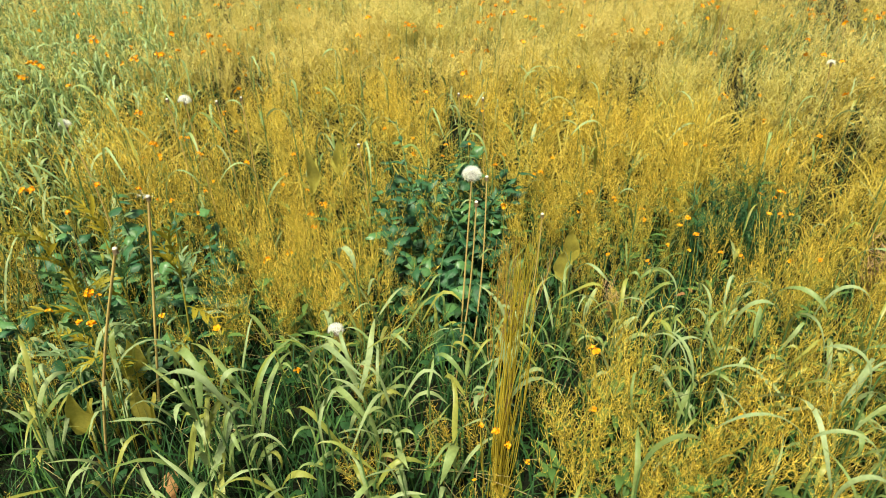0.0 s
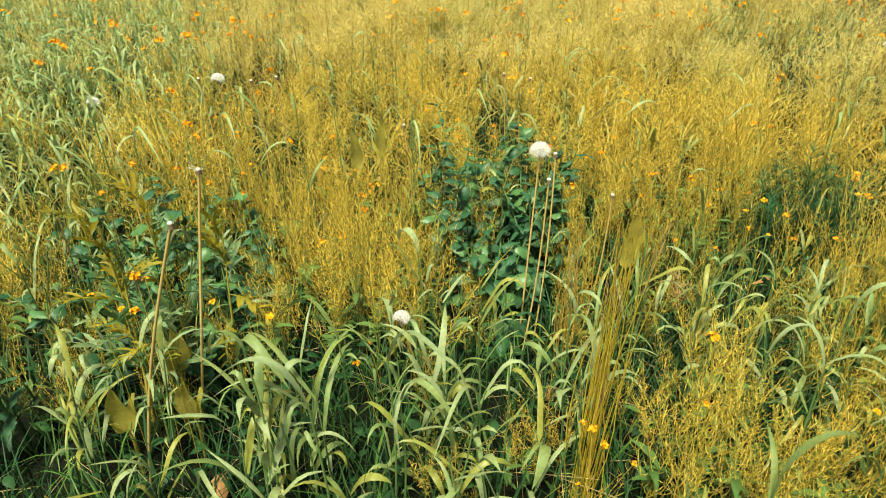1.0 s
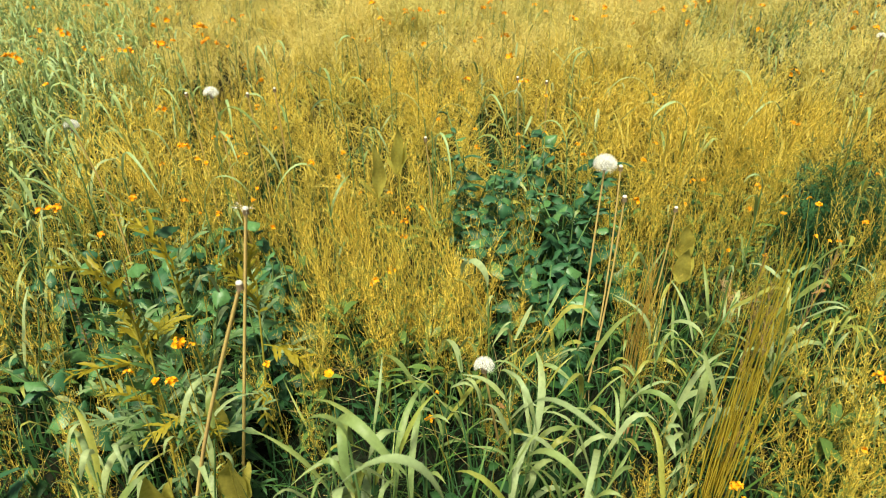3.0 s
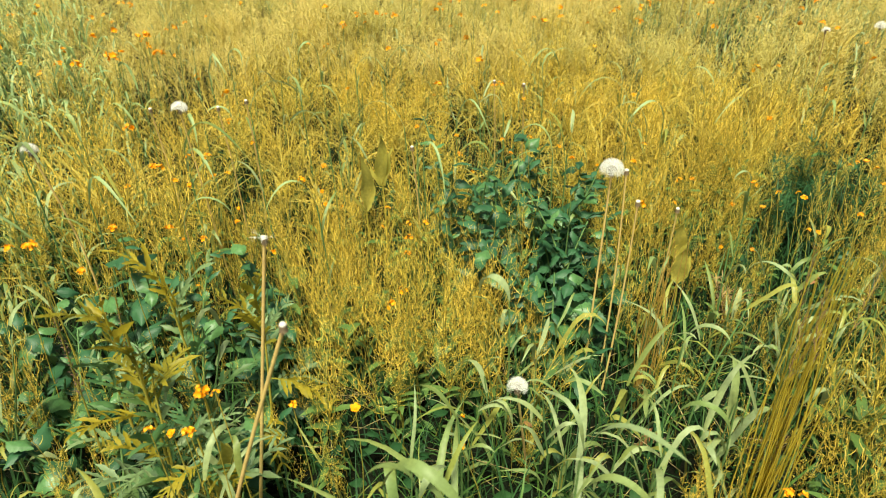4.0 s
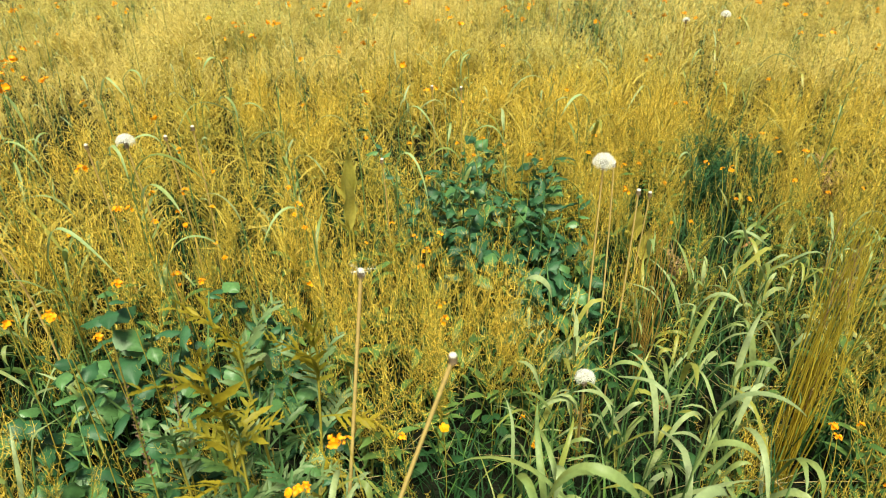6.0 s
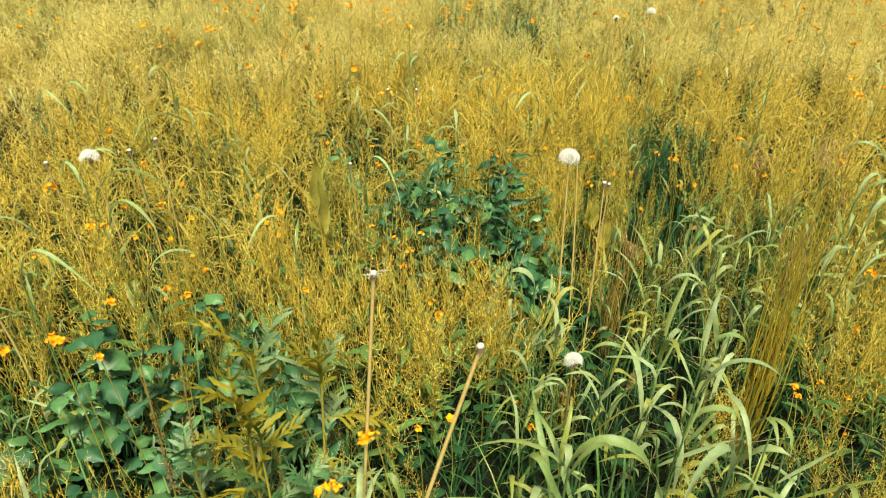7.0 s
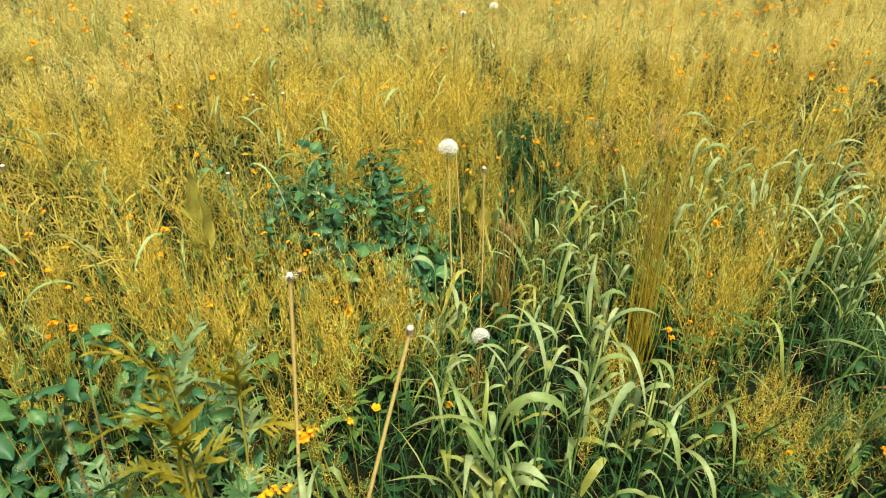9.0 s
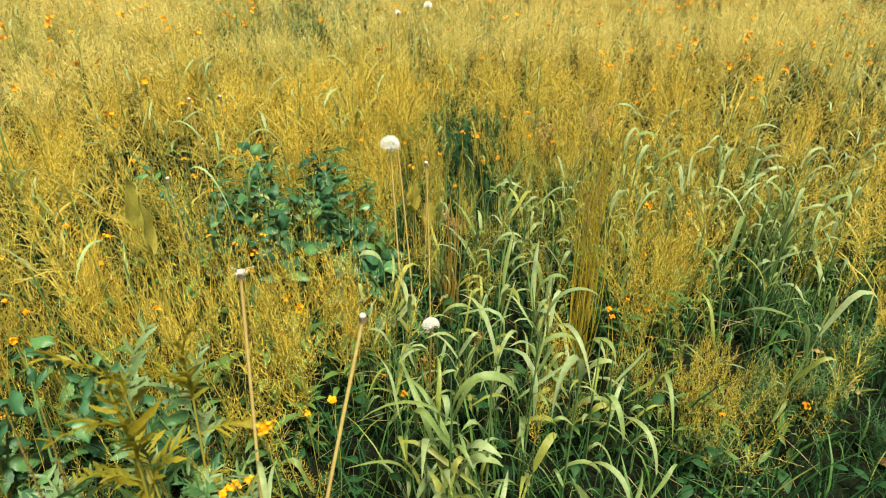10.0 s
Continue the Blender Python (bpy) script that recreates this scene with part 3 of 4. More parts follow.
# ---- leafy plants ----
rng = np.random.default_rng(32)
def leaf_geo(ln, w, r, teeth=0.0, curl=0.5):
    """A broad leaf along +x with a stalk, arched, folded and toothed."""
    g = Geo()
    n = 11
    s = np.linspace(0, 1, n)
    path = np.stack([s * ln, 0.04 * ln * np.sin(s * 4 + r.uniform(0, 6)), ln * (0.25 * s - curl * s**2)], 1)
    wd = w * np.clip(np.sin(np.pi * np.clip(s, 0, 1) ** 0.75), 0.05, 1) * (1 + teeth * (np.arange(n) % 2) * 1.5)
    wd[-1] = 0.03 * w
    blade(g, path, wd, np.array((r.normal(0, 0.1), 1.0, 0.0)), r.uniform(0.1, 0.35), across=4)
    u = np.tile(np.abs(np.linspace(-1, 1, 5)), n)
    g.v[0][:, 2] += 0.035 * ln * u * np.sin(np.repeat(s, 5) * 11 + r.uniform(0, 6)) - 0.10 * w * u**2
    return g


LEAVES = [leaf_geo(1.0, rng.uniform(0.4, 0.56), rng, 0.16, rng.uniform(0.2, 0.6)).mesh("leaf", LEAF) for _ in range(6)]
LEAVES_PALE = [leaf_geo(1.0, rng.uniform(0.55, 0.75), rng, 0.1, rng.uniform(0.2, 0.5)).mesh("leaf", LEAF_PALE) for _ in range(4)]


def leafy_plant(x, y, h, size, pale=0.15):
    p = thing("leafy_weed", (x, y, rise(x, y) - 0.004), "dark green leafy weed with broad toothed leaves", "plant", "dark leafy weeds")
    lean = rng.normal(0, 0.22, 2)
    g = Geo()
    t = np.linspace(0, 1, 5)
    tube(g, np.stack([lean[0] * t**2 * h, lean[1] * t**2 * h, t * h], 1), np.linspace(0.003, 0.0015, 5), 5)
    link("stem", g.mesh("stem", CULM), p)
    a = rng.uniform(0, 6)
    n = int(h / 0.021)
    for k in range(n):
        t = 0.25 + 0.75 * (k + 0.5) / n
        a += 1.9 + rng.normal(0, 0.3)
        s = size * (1.1 - 0.6 * (t - 0.25)) * rng.uniform(0.6, 1.25)
        lib = LEAVES_PALE if rng.uniform() < pale else LEAVES
        m = np.array(Matrix.Rotation(a, 3, "Z") @ Matrix.Rotation(rng.normal(0.05, 0.4), 3, "Y") @ Matrix.Rotation(rng.normal(0, 0.35), 3, "X")) * s
        link("leaf", lib[rng.integers(len(lib))], p, (lean[0] * t * t * h, lean[1] * t * t * h, t * h), m)


for x, y in scatter(-0.24, 0.26, 1.2, 2.1, 0.08):
    if blob(x, y, 0.02, 1.58, 0.18, 0.32, 0.1) < 1:
        leafy_plant(x, y, rng.uniform(0.24, 0.34) + (0.04 if y > 1.45 else 0), rng.uniform(0.042, 0.068), 0.15)
for x, y in ((0.09, 1.28), (0.03, 1.30), (0.11, 1.36), (0.05, 1.24), (-0.02, 1.25), (0.0, 1.17), (-0.06, 1.31)):
    leafy_plant(x, y, rng.uniform(0.15, 0.25), rng.uniform(0.05, 0.075), 0.2)
for x, y in scatter(-1.1, -0.44, 0.9, 1.55, 0.095):
    if blob(x, y, -0.78, 1.25, 0.32, 0.27) < 1:
        leafy_plant(x, y, rng.uniform(0.17, 0.30) + (0.07 if y > 1.28 else 0), rng.uniform(0.04, 0.07), 0.3)
for x, y, h in ((-0.92, 0.92, 0.30), (-0.95, 0.86, 0.25)):
    leafy_plant(x, y, h, 0.052, 0.0)
for x, y in scatter(0.52, 1.1, 1.24, 1.76, 0.13):
    if blob(x, y, 0.85, 1.56, 0.19, 0.13, 0.7) < 1:
        leafy_plant(x, y, rng.uniform(0.12, 0.22), rng.uniform(0.03, 0.045), 0.05)


# ---- dandelions ----
def scape(parent, top, foot, r=0.0024, label="", bow=0.02):
    foot, top = np.array(foot, float), np.array(top, float)
    t = np.linspace(0, 1, 10)
    path = foot + (top - foot) * t[:, None] + np.stack([np.sin(np.pi * t) * bow, np.sin(np.pi * t) * bow * 0.5, 0 * t], 1)
    g = Geo()
    tube(g, path - foot, np.linspace(r * 1.25, r, 10), 8)
    return link("stem", g.mesh("stem", SCAPE), parent, label=label)


def ball(g, at, r, squash=1.0, rings=6, sides=10, top=1.0, mat=0):
    """A dome or ball round at; top: how far down it goes (1: whole)."""
    ph = np.linspace(0.05, np.pi * top, rings)
    th = np.arange(sides) * 2 * np.pi / sides
    v = np.stack([np.outer(np.sin(ph), np.cos(th)), np.outer(np.sin(ph), np.sin(th)), np.outer(np.cos(ph), np.ones(sides)) * squash], -1) * r + at
    i, j = np.meshgrid(np.arange(rings - 1), np.arange(sides), indexing="ij")
    k = (j + 1) % sides
    f = np.stack([i * sides + j, (i + 1) * sides + j, (i + 1) * sides + k, i * sides + k], -1).reshape(-1, 4)
    g.add(v.reshape(-1, 3), f, mat)


def clock_geo(r, radius, gone=0.0):
    hairs, core = Geo(), Geo()
    ball(core, np.zeros(3), radius * 0.26, 0.8)
    n = 135
    for i in range(n):
        z = 1 - 1.15 * (i + 0.5) / n
        a = i * 2.39996
        d = np.array((math.cos(a) * math.sqrt(1 - z * z), math.sin(a) * math.sqrt(1 - z * z), z))
        if gone and d @ unit((-0.3, -0.7, -0.25)) > 1 - gone:
            continue
        d = d * np.array((1.0, 1.0, 0.93))
        tube(core, [d * radius * 0.24, d * radius * 0.34, d * radius * 0.46], [0.0003, 0.0006, 0.0002], 3)
        tube(hairs, [d * radius * 0.4, d * radius * 0.76], [0.0001, 0.00008], 3)
        s = unit(np.cross(d, (0.3, 0.5, 0.8)))
        u = np.cross(d, s)
        for k in range(14):
            b = k * 2 * np.pi / 14 + i
            w = unit(d * (0.45 + 0.3 * (k % 2)) + s * math.cos(b) + u * math.sin(b))
            side = np.cross(w, d)
            blade(hairs, [d * radius * 0.76, d * radius * 0.76 + w * radius * 0.36], [radius * 0.0105, radius * 0.006], side, 0.0, across=1)
    return hairs, core


def bract_geo():
    g = Geo()
    n = 26
    a = np.arange(n) * 2 * np.pi / n
    rings = []
    for r, z, zig in ((0.0038, 0.001, 0), (0.0042, -0.002, 0.0004), (0.0036, -0.005, 0.0012), (0.0044, -0.0095, 0.005)):
        k = np.arange(n) % 2
        rings.append(np.stack([np.cos(a) * r, np.sin(a) * r, z + zig * k], 1))
    i, j = np.meshgrid(np.arange(3), np.arange(n), indexing="ij")
    f = np.stack([i * n + j, i * n + (j + 1) % n, (i + 1) * n + (j + 1) % n, (i + 1) * n + j], -1).reshape(-1, 4)
    g.add(np.concatenate(rings), f)
    return g


BRACTS = bract_geo().mesh("calyx", BRACT)
g = Geo()
ball(g, np.zeros(3), 0.0040, 0.8, 6, 12, 0.62)
BUTTON_MESH = g.mesh("seed_button", BUTTON)
CLOCKS = []
for rad, gone in ((0.0225, 0.0), (0.0160, 0.35), (0.0190, 0.28)):
    hr, co = clock_geo(rng, rad, gone)
    CLOCKS.append((hr.mesh("seed_globe", PAPPUS), co.mesh("seed_core", BRACT)))


def dandelion_clock(top, foot, kind=0, bow=0.02):
    top, foot = np.array(top, float), np.array((foot[0], foot[1], rise(*foot[:2]) - 0.004))
    p = thing("dandelion_clock", foot, "white dandelion seed head" + (", half blown off," if kind else ", full,") + " on a tall pale stem", "dandelion", "dandelions")
    scape(p, top - (0, 0, 0.004), foot, 0.0018, bow=bow)
    link("seed_globe", CLOCKS[kind][0], p, top - foot)
    link("seed_core", CLOCKS[kind][1], p, top - foot)
    link("calyx", BRACTS, p, top - foot - (0, 0, 0.004))


def fluff_geo(r):
    g = Geo()
    for _ in range(9):
        d = unit(np.array((r.normal(0, 0.8), r.normal(0, 0.8), r.uniform(0.1, 0.9))))
        tip = d * r.uniform(0.008, 0.014)
        tube(g, [d * 0.003, tip], [0.00012, 0.0001], 3)
        for k in range(7):
            w = unit(d + r.normal(0, 0.6, 3))
            blade(g, [tip, tip + w * 0.007], [0.00024, 0.00014], np.cross(w, d), 0.0, across=1)
    return g


FLUFF = fluff_geo(np.random.default_rng(5)).mesh("seed_hairs", PAPPUS)


def bald_dandelion(top, foot, bow=0.02, r=0.0026, fluff=False):
    top, foot = np.array(top, float), np.array((foot[0], foot[1], rise(*foot[:2]) - 0.004))
    p = thing("bald_dandelion", foot, "bald dandelion head, white button on a bare tan stem", "dandelion", "dandelions")
    scape(p, top - (0, 0, 0.003), foot, r, bow=bow)
    link("calyx", BRACTS, p, top - foot)
    link("seed_button", BUTTON_MESH, p, top - foot + np.array((0, 0, 0.001)), label="white domed button left by the seeds")
    if fluff:
        link("seed_hairs", FLUFF, p, top - foot + np.array((0, 0, 0.002)), label="few white seed hairs still clinging")


dandelion_clock((0.063, 1.253, 0.469), (0.04, 1.21), 0, 0.0)
dandelion_clock((-0.736, 1.751, 0.484), (-0.70, 1.76), 2, 0.0)
dandelion_clock((-0.202, 0.945, 0.284), (-0.15, 0.99), 1, 0.0)
dandelion_clock((-0.979, 1.56, 0.478), (-0.95, 1.55), 1)
dandelion_clock((1.72, 2.40, 0.44), (1.70, 2.42), 0)
dandelion_clock((1.46, 2.38, 0.44), (1.48, 2.40), 1)
bald_dandelion((-0.521, 1.002, 0.535), (-0.605, 0.955), 0.0, 0.0022, True)
bald_dandelion((-0.497, 0.820, 0.533), (-0.66, 0.842), -0.012, 0.0022)
for top, foot in (((0.228, 1.278, 0.361), (0.2, 1.27)), ((0.096, 1.26, 0.461), (0.07, 1.20)), ((0.069, 1.16, 0.448), (0.03, 1.12)),
                  ((-0.234, 1.644, 0.392), (-0.22, 1.66)), ((-0.809, 1.804, 0.472), (-0.80, 1.82)), ((0.05, 1.957, 0.445), (0.06, 1.97)),
                  ((0.125, 1.925, 0.44), (0.13, 1.94)), ((-0.66, 1.79, 0.47), (-0.65, 1.8)), ((-0.60, 1.83, 0.47), (-0.61, 1.84))):
    bald_dandelion(top, foot, 0.008, 0.0016)


# ---- tall brown grass tuft ----
rng = np.random.default_rng(33)
def tall_tuft(x, y, h, lean, n=34, mat=None, heads=True):
    p = thing("tall_grass_tuft", (x, y, rise(x, y) - 0.004),
              "tall olive grass tuft with brown feathery seed panicles" if heads else "tuft of thin rust-gold dry grass stems", "grass", "tall grass tufts")
    for k in range(n):
        a, d = rng.uniform(0, 6.28), rng.uniform(0, 0.022)
        hh = h * (rng.uniform(0.86, 1.06) if k % 3 else rng.uniform(0.4, 0.9))
        w = np.array((lean[0] + rng.normal(0, 0.03), lean[1] + rng.normal(0, 0.03)))
        t = np.linspace(0, 1, 6)
        bow = rng.normal(0, 0.012, 2)
        path = np.stack([d * math.cos(a) + w[0] * t**1.5 * hh + bow[0] * np.sin(3.1 * t), d * math.sin(a) + w[1] * t**1.5 * hh + bow[1] * np.sin(3.1 * t), t * hh], 1)
        g = Geo()
        tube(g, path, np.linspace(0.0015, 0.0006, 6), 3)
        c = link("culm", g.mesh("culm", mat or GRASS_GOLD), p)
        if heads and k % 5 == 1:
            q = Geo()
            for i in range(26):
                u = 0.80 + 0.20 * i / 26
                at = np.array([np.interp(u, t, path[:, j]) for j in range(3)])
                b = rng.uniform(0, 6.28)
                tube(q, [at, at + np.array((math.cos(b) * 0.005, math.sin(b) * 0.005, 0.012))], [0.0007, 0.0002], 3)
            link("panicle", q.mesh("panicle", BROWN), c, label="brown feathery panicle")


tall_tuft(0.10, 0.785, 0.52, (0.04, 0.04), 40, TUFT)
tall_tuft(0.13, 1.13, 0.36, (0.02, 0.02), 18, RUST, False)


def seed_spike(x, y, h, lean):
    """A thin stem with a long narrow head of dry brown husks."""
    p = thing("seed_spike", (x, y, rise(x, y) - 0.004), "tall thin stem with a narrow dark brown seed spike", "plant", "brown seed spikes")
    t = np.linspace(0, 1, 8)
    path = np.stack([lean[0] * t**1.5 * h, lean[1] * t**1.5 * h, t * h], 1)
    g, q = Geo(), Geo()
    tube(g, path, np.linspace(0.0018, 0.0008, 8), 5)
    link("stem", g.mesh("stem", STEM), p)
    for i in range(90):
        u = 0.62 + 0.38 * i / 90
        at = np.array([np.interp(u, t, path[:, j]) for j in range(3)])
        b, w = i * 2.4, 0.0065 * (1.15 - i / 90) * rng.uniform(0.6, 1.2)
        out = np.array((math.cos(b), math.sin(b), 0.7))
        blade(q, [at, at + out * w * 0.6, at + out * w], np.array((0.5, 1, 0.2)) * 0.003, np.cross(out, UP), 0.4)
    link("seed_head", q.mesh("seed_head", HUSK), p, label="narrow head of dark brown husks")


HUSK = plant_mat("dark_husks", (0.085, 0.055, 0.035), (0.17, 0.11, 0.07), 0.7, 0.1, spec=0.2)
seed_spike(-0.80, 1.03, 0.52, (0.02, 0.0))
seed_spike(-0.765, 1.10, 0.46, (0.05, 0.02))


# ---- weed with feathered leaves ----
def pinnate_geo(r, ln):
    """A leaf along +x cut into pairs of narrow toothed lobes."""
    g = Geo()
    s = np.linspace(0, 1, 9)
    rib = np.stack([s * ln, r.normal(0, 0.1) * ln * np.sin(3 * s), ln * (0.3 * s - r.uniform(0.3, 0.7) * s**2)], 1)
    blade(g, rib, np.array((0.03, 0.035, 0.04, 0.045, 0.05, 0.05, 0.045, 0.03, 0.01)) * ln, np.array((0, 1.0, 0)), 0.2)
    for k in range(7):
        t = 0.18 + 0.80 * (k + r.uniform(-0.25, 0.25)) / 6
        at = np.array([np.interp(t, s, rib[:, c]) for c in range(3)])
        for side in (-1, 1):
            size = ln * 0.40 * (1.05 - 1.0 * abs(t - 0.45)) * r.uniform(0.5, 1.2)
            out = unit(np.array((r.uniform(0.6, 1.7), side, r.normal(0.1, 0.4))))
            q = np.linspace(0, 1, 7)[:, None]
            blade(g, at + out * size * q + UP * size * (0.12 * q - 0.3 * q**2), np.array((0.8, 0.75, 1.15, 0.7, 1.0, 0.5, 0.04)) * size * 0.22, np.cross(out, UP) + r.normal(0, 0.4, 3), 0.3)
    return g


PINNATE = [pinnate_geo(rng, 1.0) for _ in range(7)]
PINNATE_GREEN = [q.mesh("feathered_leaf", LEAF_WEED) for q in PINNATE]
PINNATE_PALE = [q.mesh("feathered_leaf", WEED_PALE) for q in PINNATE]
PINNATE_GOLD = [q.mesh("feathered_leaf", LEAF_GOLD) for q in PINNATE]


def feather_weed(x, y, h, gold):
    p = thing("feather_leaved_weed", (x, y, rise(x, y) - 0.004), "tall weed with feathered green and yellowed leaves", "plant", "feather-leaved weeds")
    lean = rng.normal(0, 0.06, 2)
    g = Geo()
    t = np.linspace(0, 1, 6)
    tube(g, np.stack([lean[0] * t * h, lean[1] * t * h, t * h], 1), np.linspace(0.003, 0.0014, 6), 6)
    link("stem", g.mesh("stem", STEM), p)
    a = rng.uniform(0, 6)
    for k in range(10):
        u = 0.35 + 0.65 * (k + 0.5) / 10
        a += 2.4
        up = rng.normal(-0.4, 0.45) - 0.8 * max(0, u - 0.6) / 0.4
        m = np.array(Matrix.Rotation(a, 3, "Z") @ Matrix.Rotation(up, 3, "Y")) * (0.13 - 0.04 * u) * rng.uniform(0.75, 1.15)
        lib = PINNATE_GOLD if rng.uniform() < (gold if u > 0.62 else gold * 0.25) else PINNATE_PALE if rng.uniform() < 0.5 else PINNATE_GREEN
        link("leaf", lib[rng.integers(7)], p, (lean[0] * u * h, lean[1] * u * h, u * h), m)


for x, y, h, gold in ((-0.71, 1.02, 0.46, 0.85), (-0.64, 1.08, 0.44, 0.5), (-0.70, 0.965, 0.36, 0.5), (-0.58, 1.12, 0.37, 0.6), (-0.76, 1.08, 0.32, 0.1), (-0.63, 0.96, 0.28, 0.3)):
    feather_weed(x, y, h, gold)


# ---- dock-like single leaves standing upright ----
rng = np.random.default_rng(34)
def dock(x, y, z, ln, w, turn):
    p = thing("dock_plant", (x, y, rise(x, y) - 0.004), "upright broad olive-yellow dock leaves on a short stem", "plant", "dock plants")
    g = Geo()
    tube(g, [(0, 0, 0), (0.004, 0, z * 0.4), (0, 0, z - ln * 0.95)], (0.003, 0.0026, 0.002), 6)
    link("stem", g.mesh("stem", STEM), p)
    for k in range(3):
        f = leaf_geo(ln * (1 - 0.28 * k), w * (1 - 0.15 * k), rng, 0.04, 0.12).mesh("leaf", DOCK)
        m = Matrix.Rotation(turn + k * 2.3, 3, "Z") @ Matrix.Rotation(-1.40 + 0.28 * k, 3, "Y")
        link("leaf", f, p, (0, 0, z - ln), np.array(m))


for x, y, z, ln, w, turn in ((-0.355, 1.55, 0.44, 0.13, 0.03, -1.2), (-0.30, 1.70, 0.43, 0.13, 0.03, -1.9), (0.33, 1.40, 0.26, 0.10, 0.042, -1.4), (0.30, 1.33, 0.24, 0.09, 0.036, -2.0),
                             (-0.625, 0.975, 0.26, 0.10, 0.044, -1.0), (-0.58, 0.90, 0.20, 0.09, 0.044, -1.8), (-0.68, 0.86, 0.22, 0.10, 0.04, -1.4)):
    dock(x, y, z, ln, w, turn)


# ---- dark feathery bushes ----
def bush_mesh(r, h, w=0.003):
    g = Geo()
    for _ in range(9):
        a, d = r.uniform(0, 6.28), r.uniform(0.1, 0.4)
        t = np.linspace(0, 1, 5)
        path = np.stack([np.cos(a) * d * h * t**1.4, np.sin(a) * d * h * t**1.4, h * r.uniform(0.75, 1.0) * t], 1)
        tube(g, path, np.linspace(0.0012, 0.0005, 5), 3)
        for k in range(34):
            u = r.uniform(0.15, 1.0)
            at = np.array([np.interp(u, t, path[:, c]) for c in range(3)])
            b = r.uniform(0, 6.28)
            out = np.array((math.cos(b), math.sin(b), r.uniform(0.2, 0.9)))
            ln = r.uniform(0.02, 0.04)
            q = np.linspace(0, 1, 3)[:, None]
            blade(g, at + out * ln * q, np.array((1.0, 0.8, 0.1)) * w, np.cross(out, UP), 0.2, across=1)
    return g


BUSH_LEAF = plant_mat("dark_feathery_leaves", (0.012, 0.05, 0.018), (0.035, 0.10, 0.03), 0.6, 0.12, (0.018, 0.07, 0.024), spec=0.2)
BUSHES = [bush_mesh(rng, 0.31).mesh("feathery_bush", BUSH_LEAF) for _ in range(3)]
DRY_BUSHES = [bush_mesh(rng, 0.2).mesh("dry_weed", BROWN) for _ in range(2)]
for x, y in scatter(0.5, 1.2, 1.2, 1.9, 0.08):
    if blob(x, y, 0.90, 1.62, 0.18, 0.15, 0.75) < 1 and rng.uniform() < 0.8:
        ob = new("feathery_bush", BUSHES[rng.integers(3)])
        ob.matrix_world = pose(x, y, rise(x, y), rng.normal(0, 9), rng.normal(0, 9), rng.uniform(0, 360)) @ Matrix.Scale(rng.uniform(0.5, 1.1), 4)
        tagged(ob, "low dark green bush with fine feathery leaves", "plant", "dark feathery bushes")


LOW_WEEDS = [bush_mesh(rng, 0.14, 0.0013).mesh("low_weed", LEAF_WEED) for _ in range(3)]
for x, y in scatter(-0.02, 0.62, 0.26, 0.56, 0.085):
    if rng.uniform() < 0.32 and blob(x, y, 0.30, 0.53, 0.16, 0.11) > 1:
        ob = new("low_weed", LOW_WEEDS[rng.integers(3)])
        ob.matrix_world = pose(x, y, rise(x, y), 0, 0, rng.uniform(0, 360)) @ Matrix.Scale(rng.uniform(0.7, 1.25), 4)
        tagged(ob, "low fine-leaved green weed on dark soil", "plant", "low green weeds")


def dead_leaf(x, y, z, size, turn):
    ob = new("dead_leaf", leaf_geo(size * 0.8, size * 0.4, rng, 0.25, 1.1).mesh("dead_leaf", DEAD))
    ob.matrix_world = pose(x, y, rise(x, y) + z, rng.uniform(-25, 25), rng.uniform(-20, 15), turn)
    tagged(ob, "withered reddish-brown leaf lying among the stems", "leaf", "withered leaves")


DEAD = plant_mat("withered_leaves", (0.27, 0.14, 0.05), (0.40, 0.23, 0.10), 0.7, 0.2, (0.22, 0.10, 0.04), patch=30, spec=0.2)
for x, y, z, size, turn in ((0.22, 0.20, 0.02, 0.07, 20), (0.16, 0.17, 0.02, 0.06, 140), (0.29, 0.23, 0.03, 0.05, 260), (0.42, 0.36, 0.08, 0.05, 80), (0.37, 0.30, 0.05, 0.045, 300),
                            (0.60, 1.27, 0.15, 0.03, 30), (0.585, 1.25, 0.15, 0.028, 150), (0.10, 1.02, 0.05, 0.05, 200),
                            (-0.13, 0.86, 0.04, 0.05, 15), (0.05, 0.72, 0.03, 0.05, 110), (-0.52, 0.82, 0.05, 0.06, 300), (-0.17, 0.99, 0.16, 0.03, 20), (0.17, 0.55, 0.03, 0.05, 70)):
    dead_leaf(x, y, z, size, turn)


for x, y, turn in ((1.17, 1.43, 0), (1.36, 1.28, 80), (1.5, 1.36, 200), (0.44, 1.33, 40), (1.52, 0.70, 10)):
    ob = new("dry_weed", DRY_BUSHES[int(turn) % 2])
    ob.matrix_world = pose(x, y, rise(x, y), 0, 0, turn) @ Matrix.Scale(0.6 if x < 1 else 1.0, 4)
    tagged(ob, "dried brown weed with withered leaves", "plant", "dry brown weeds")


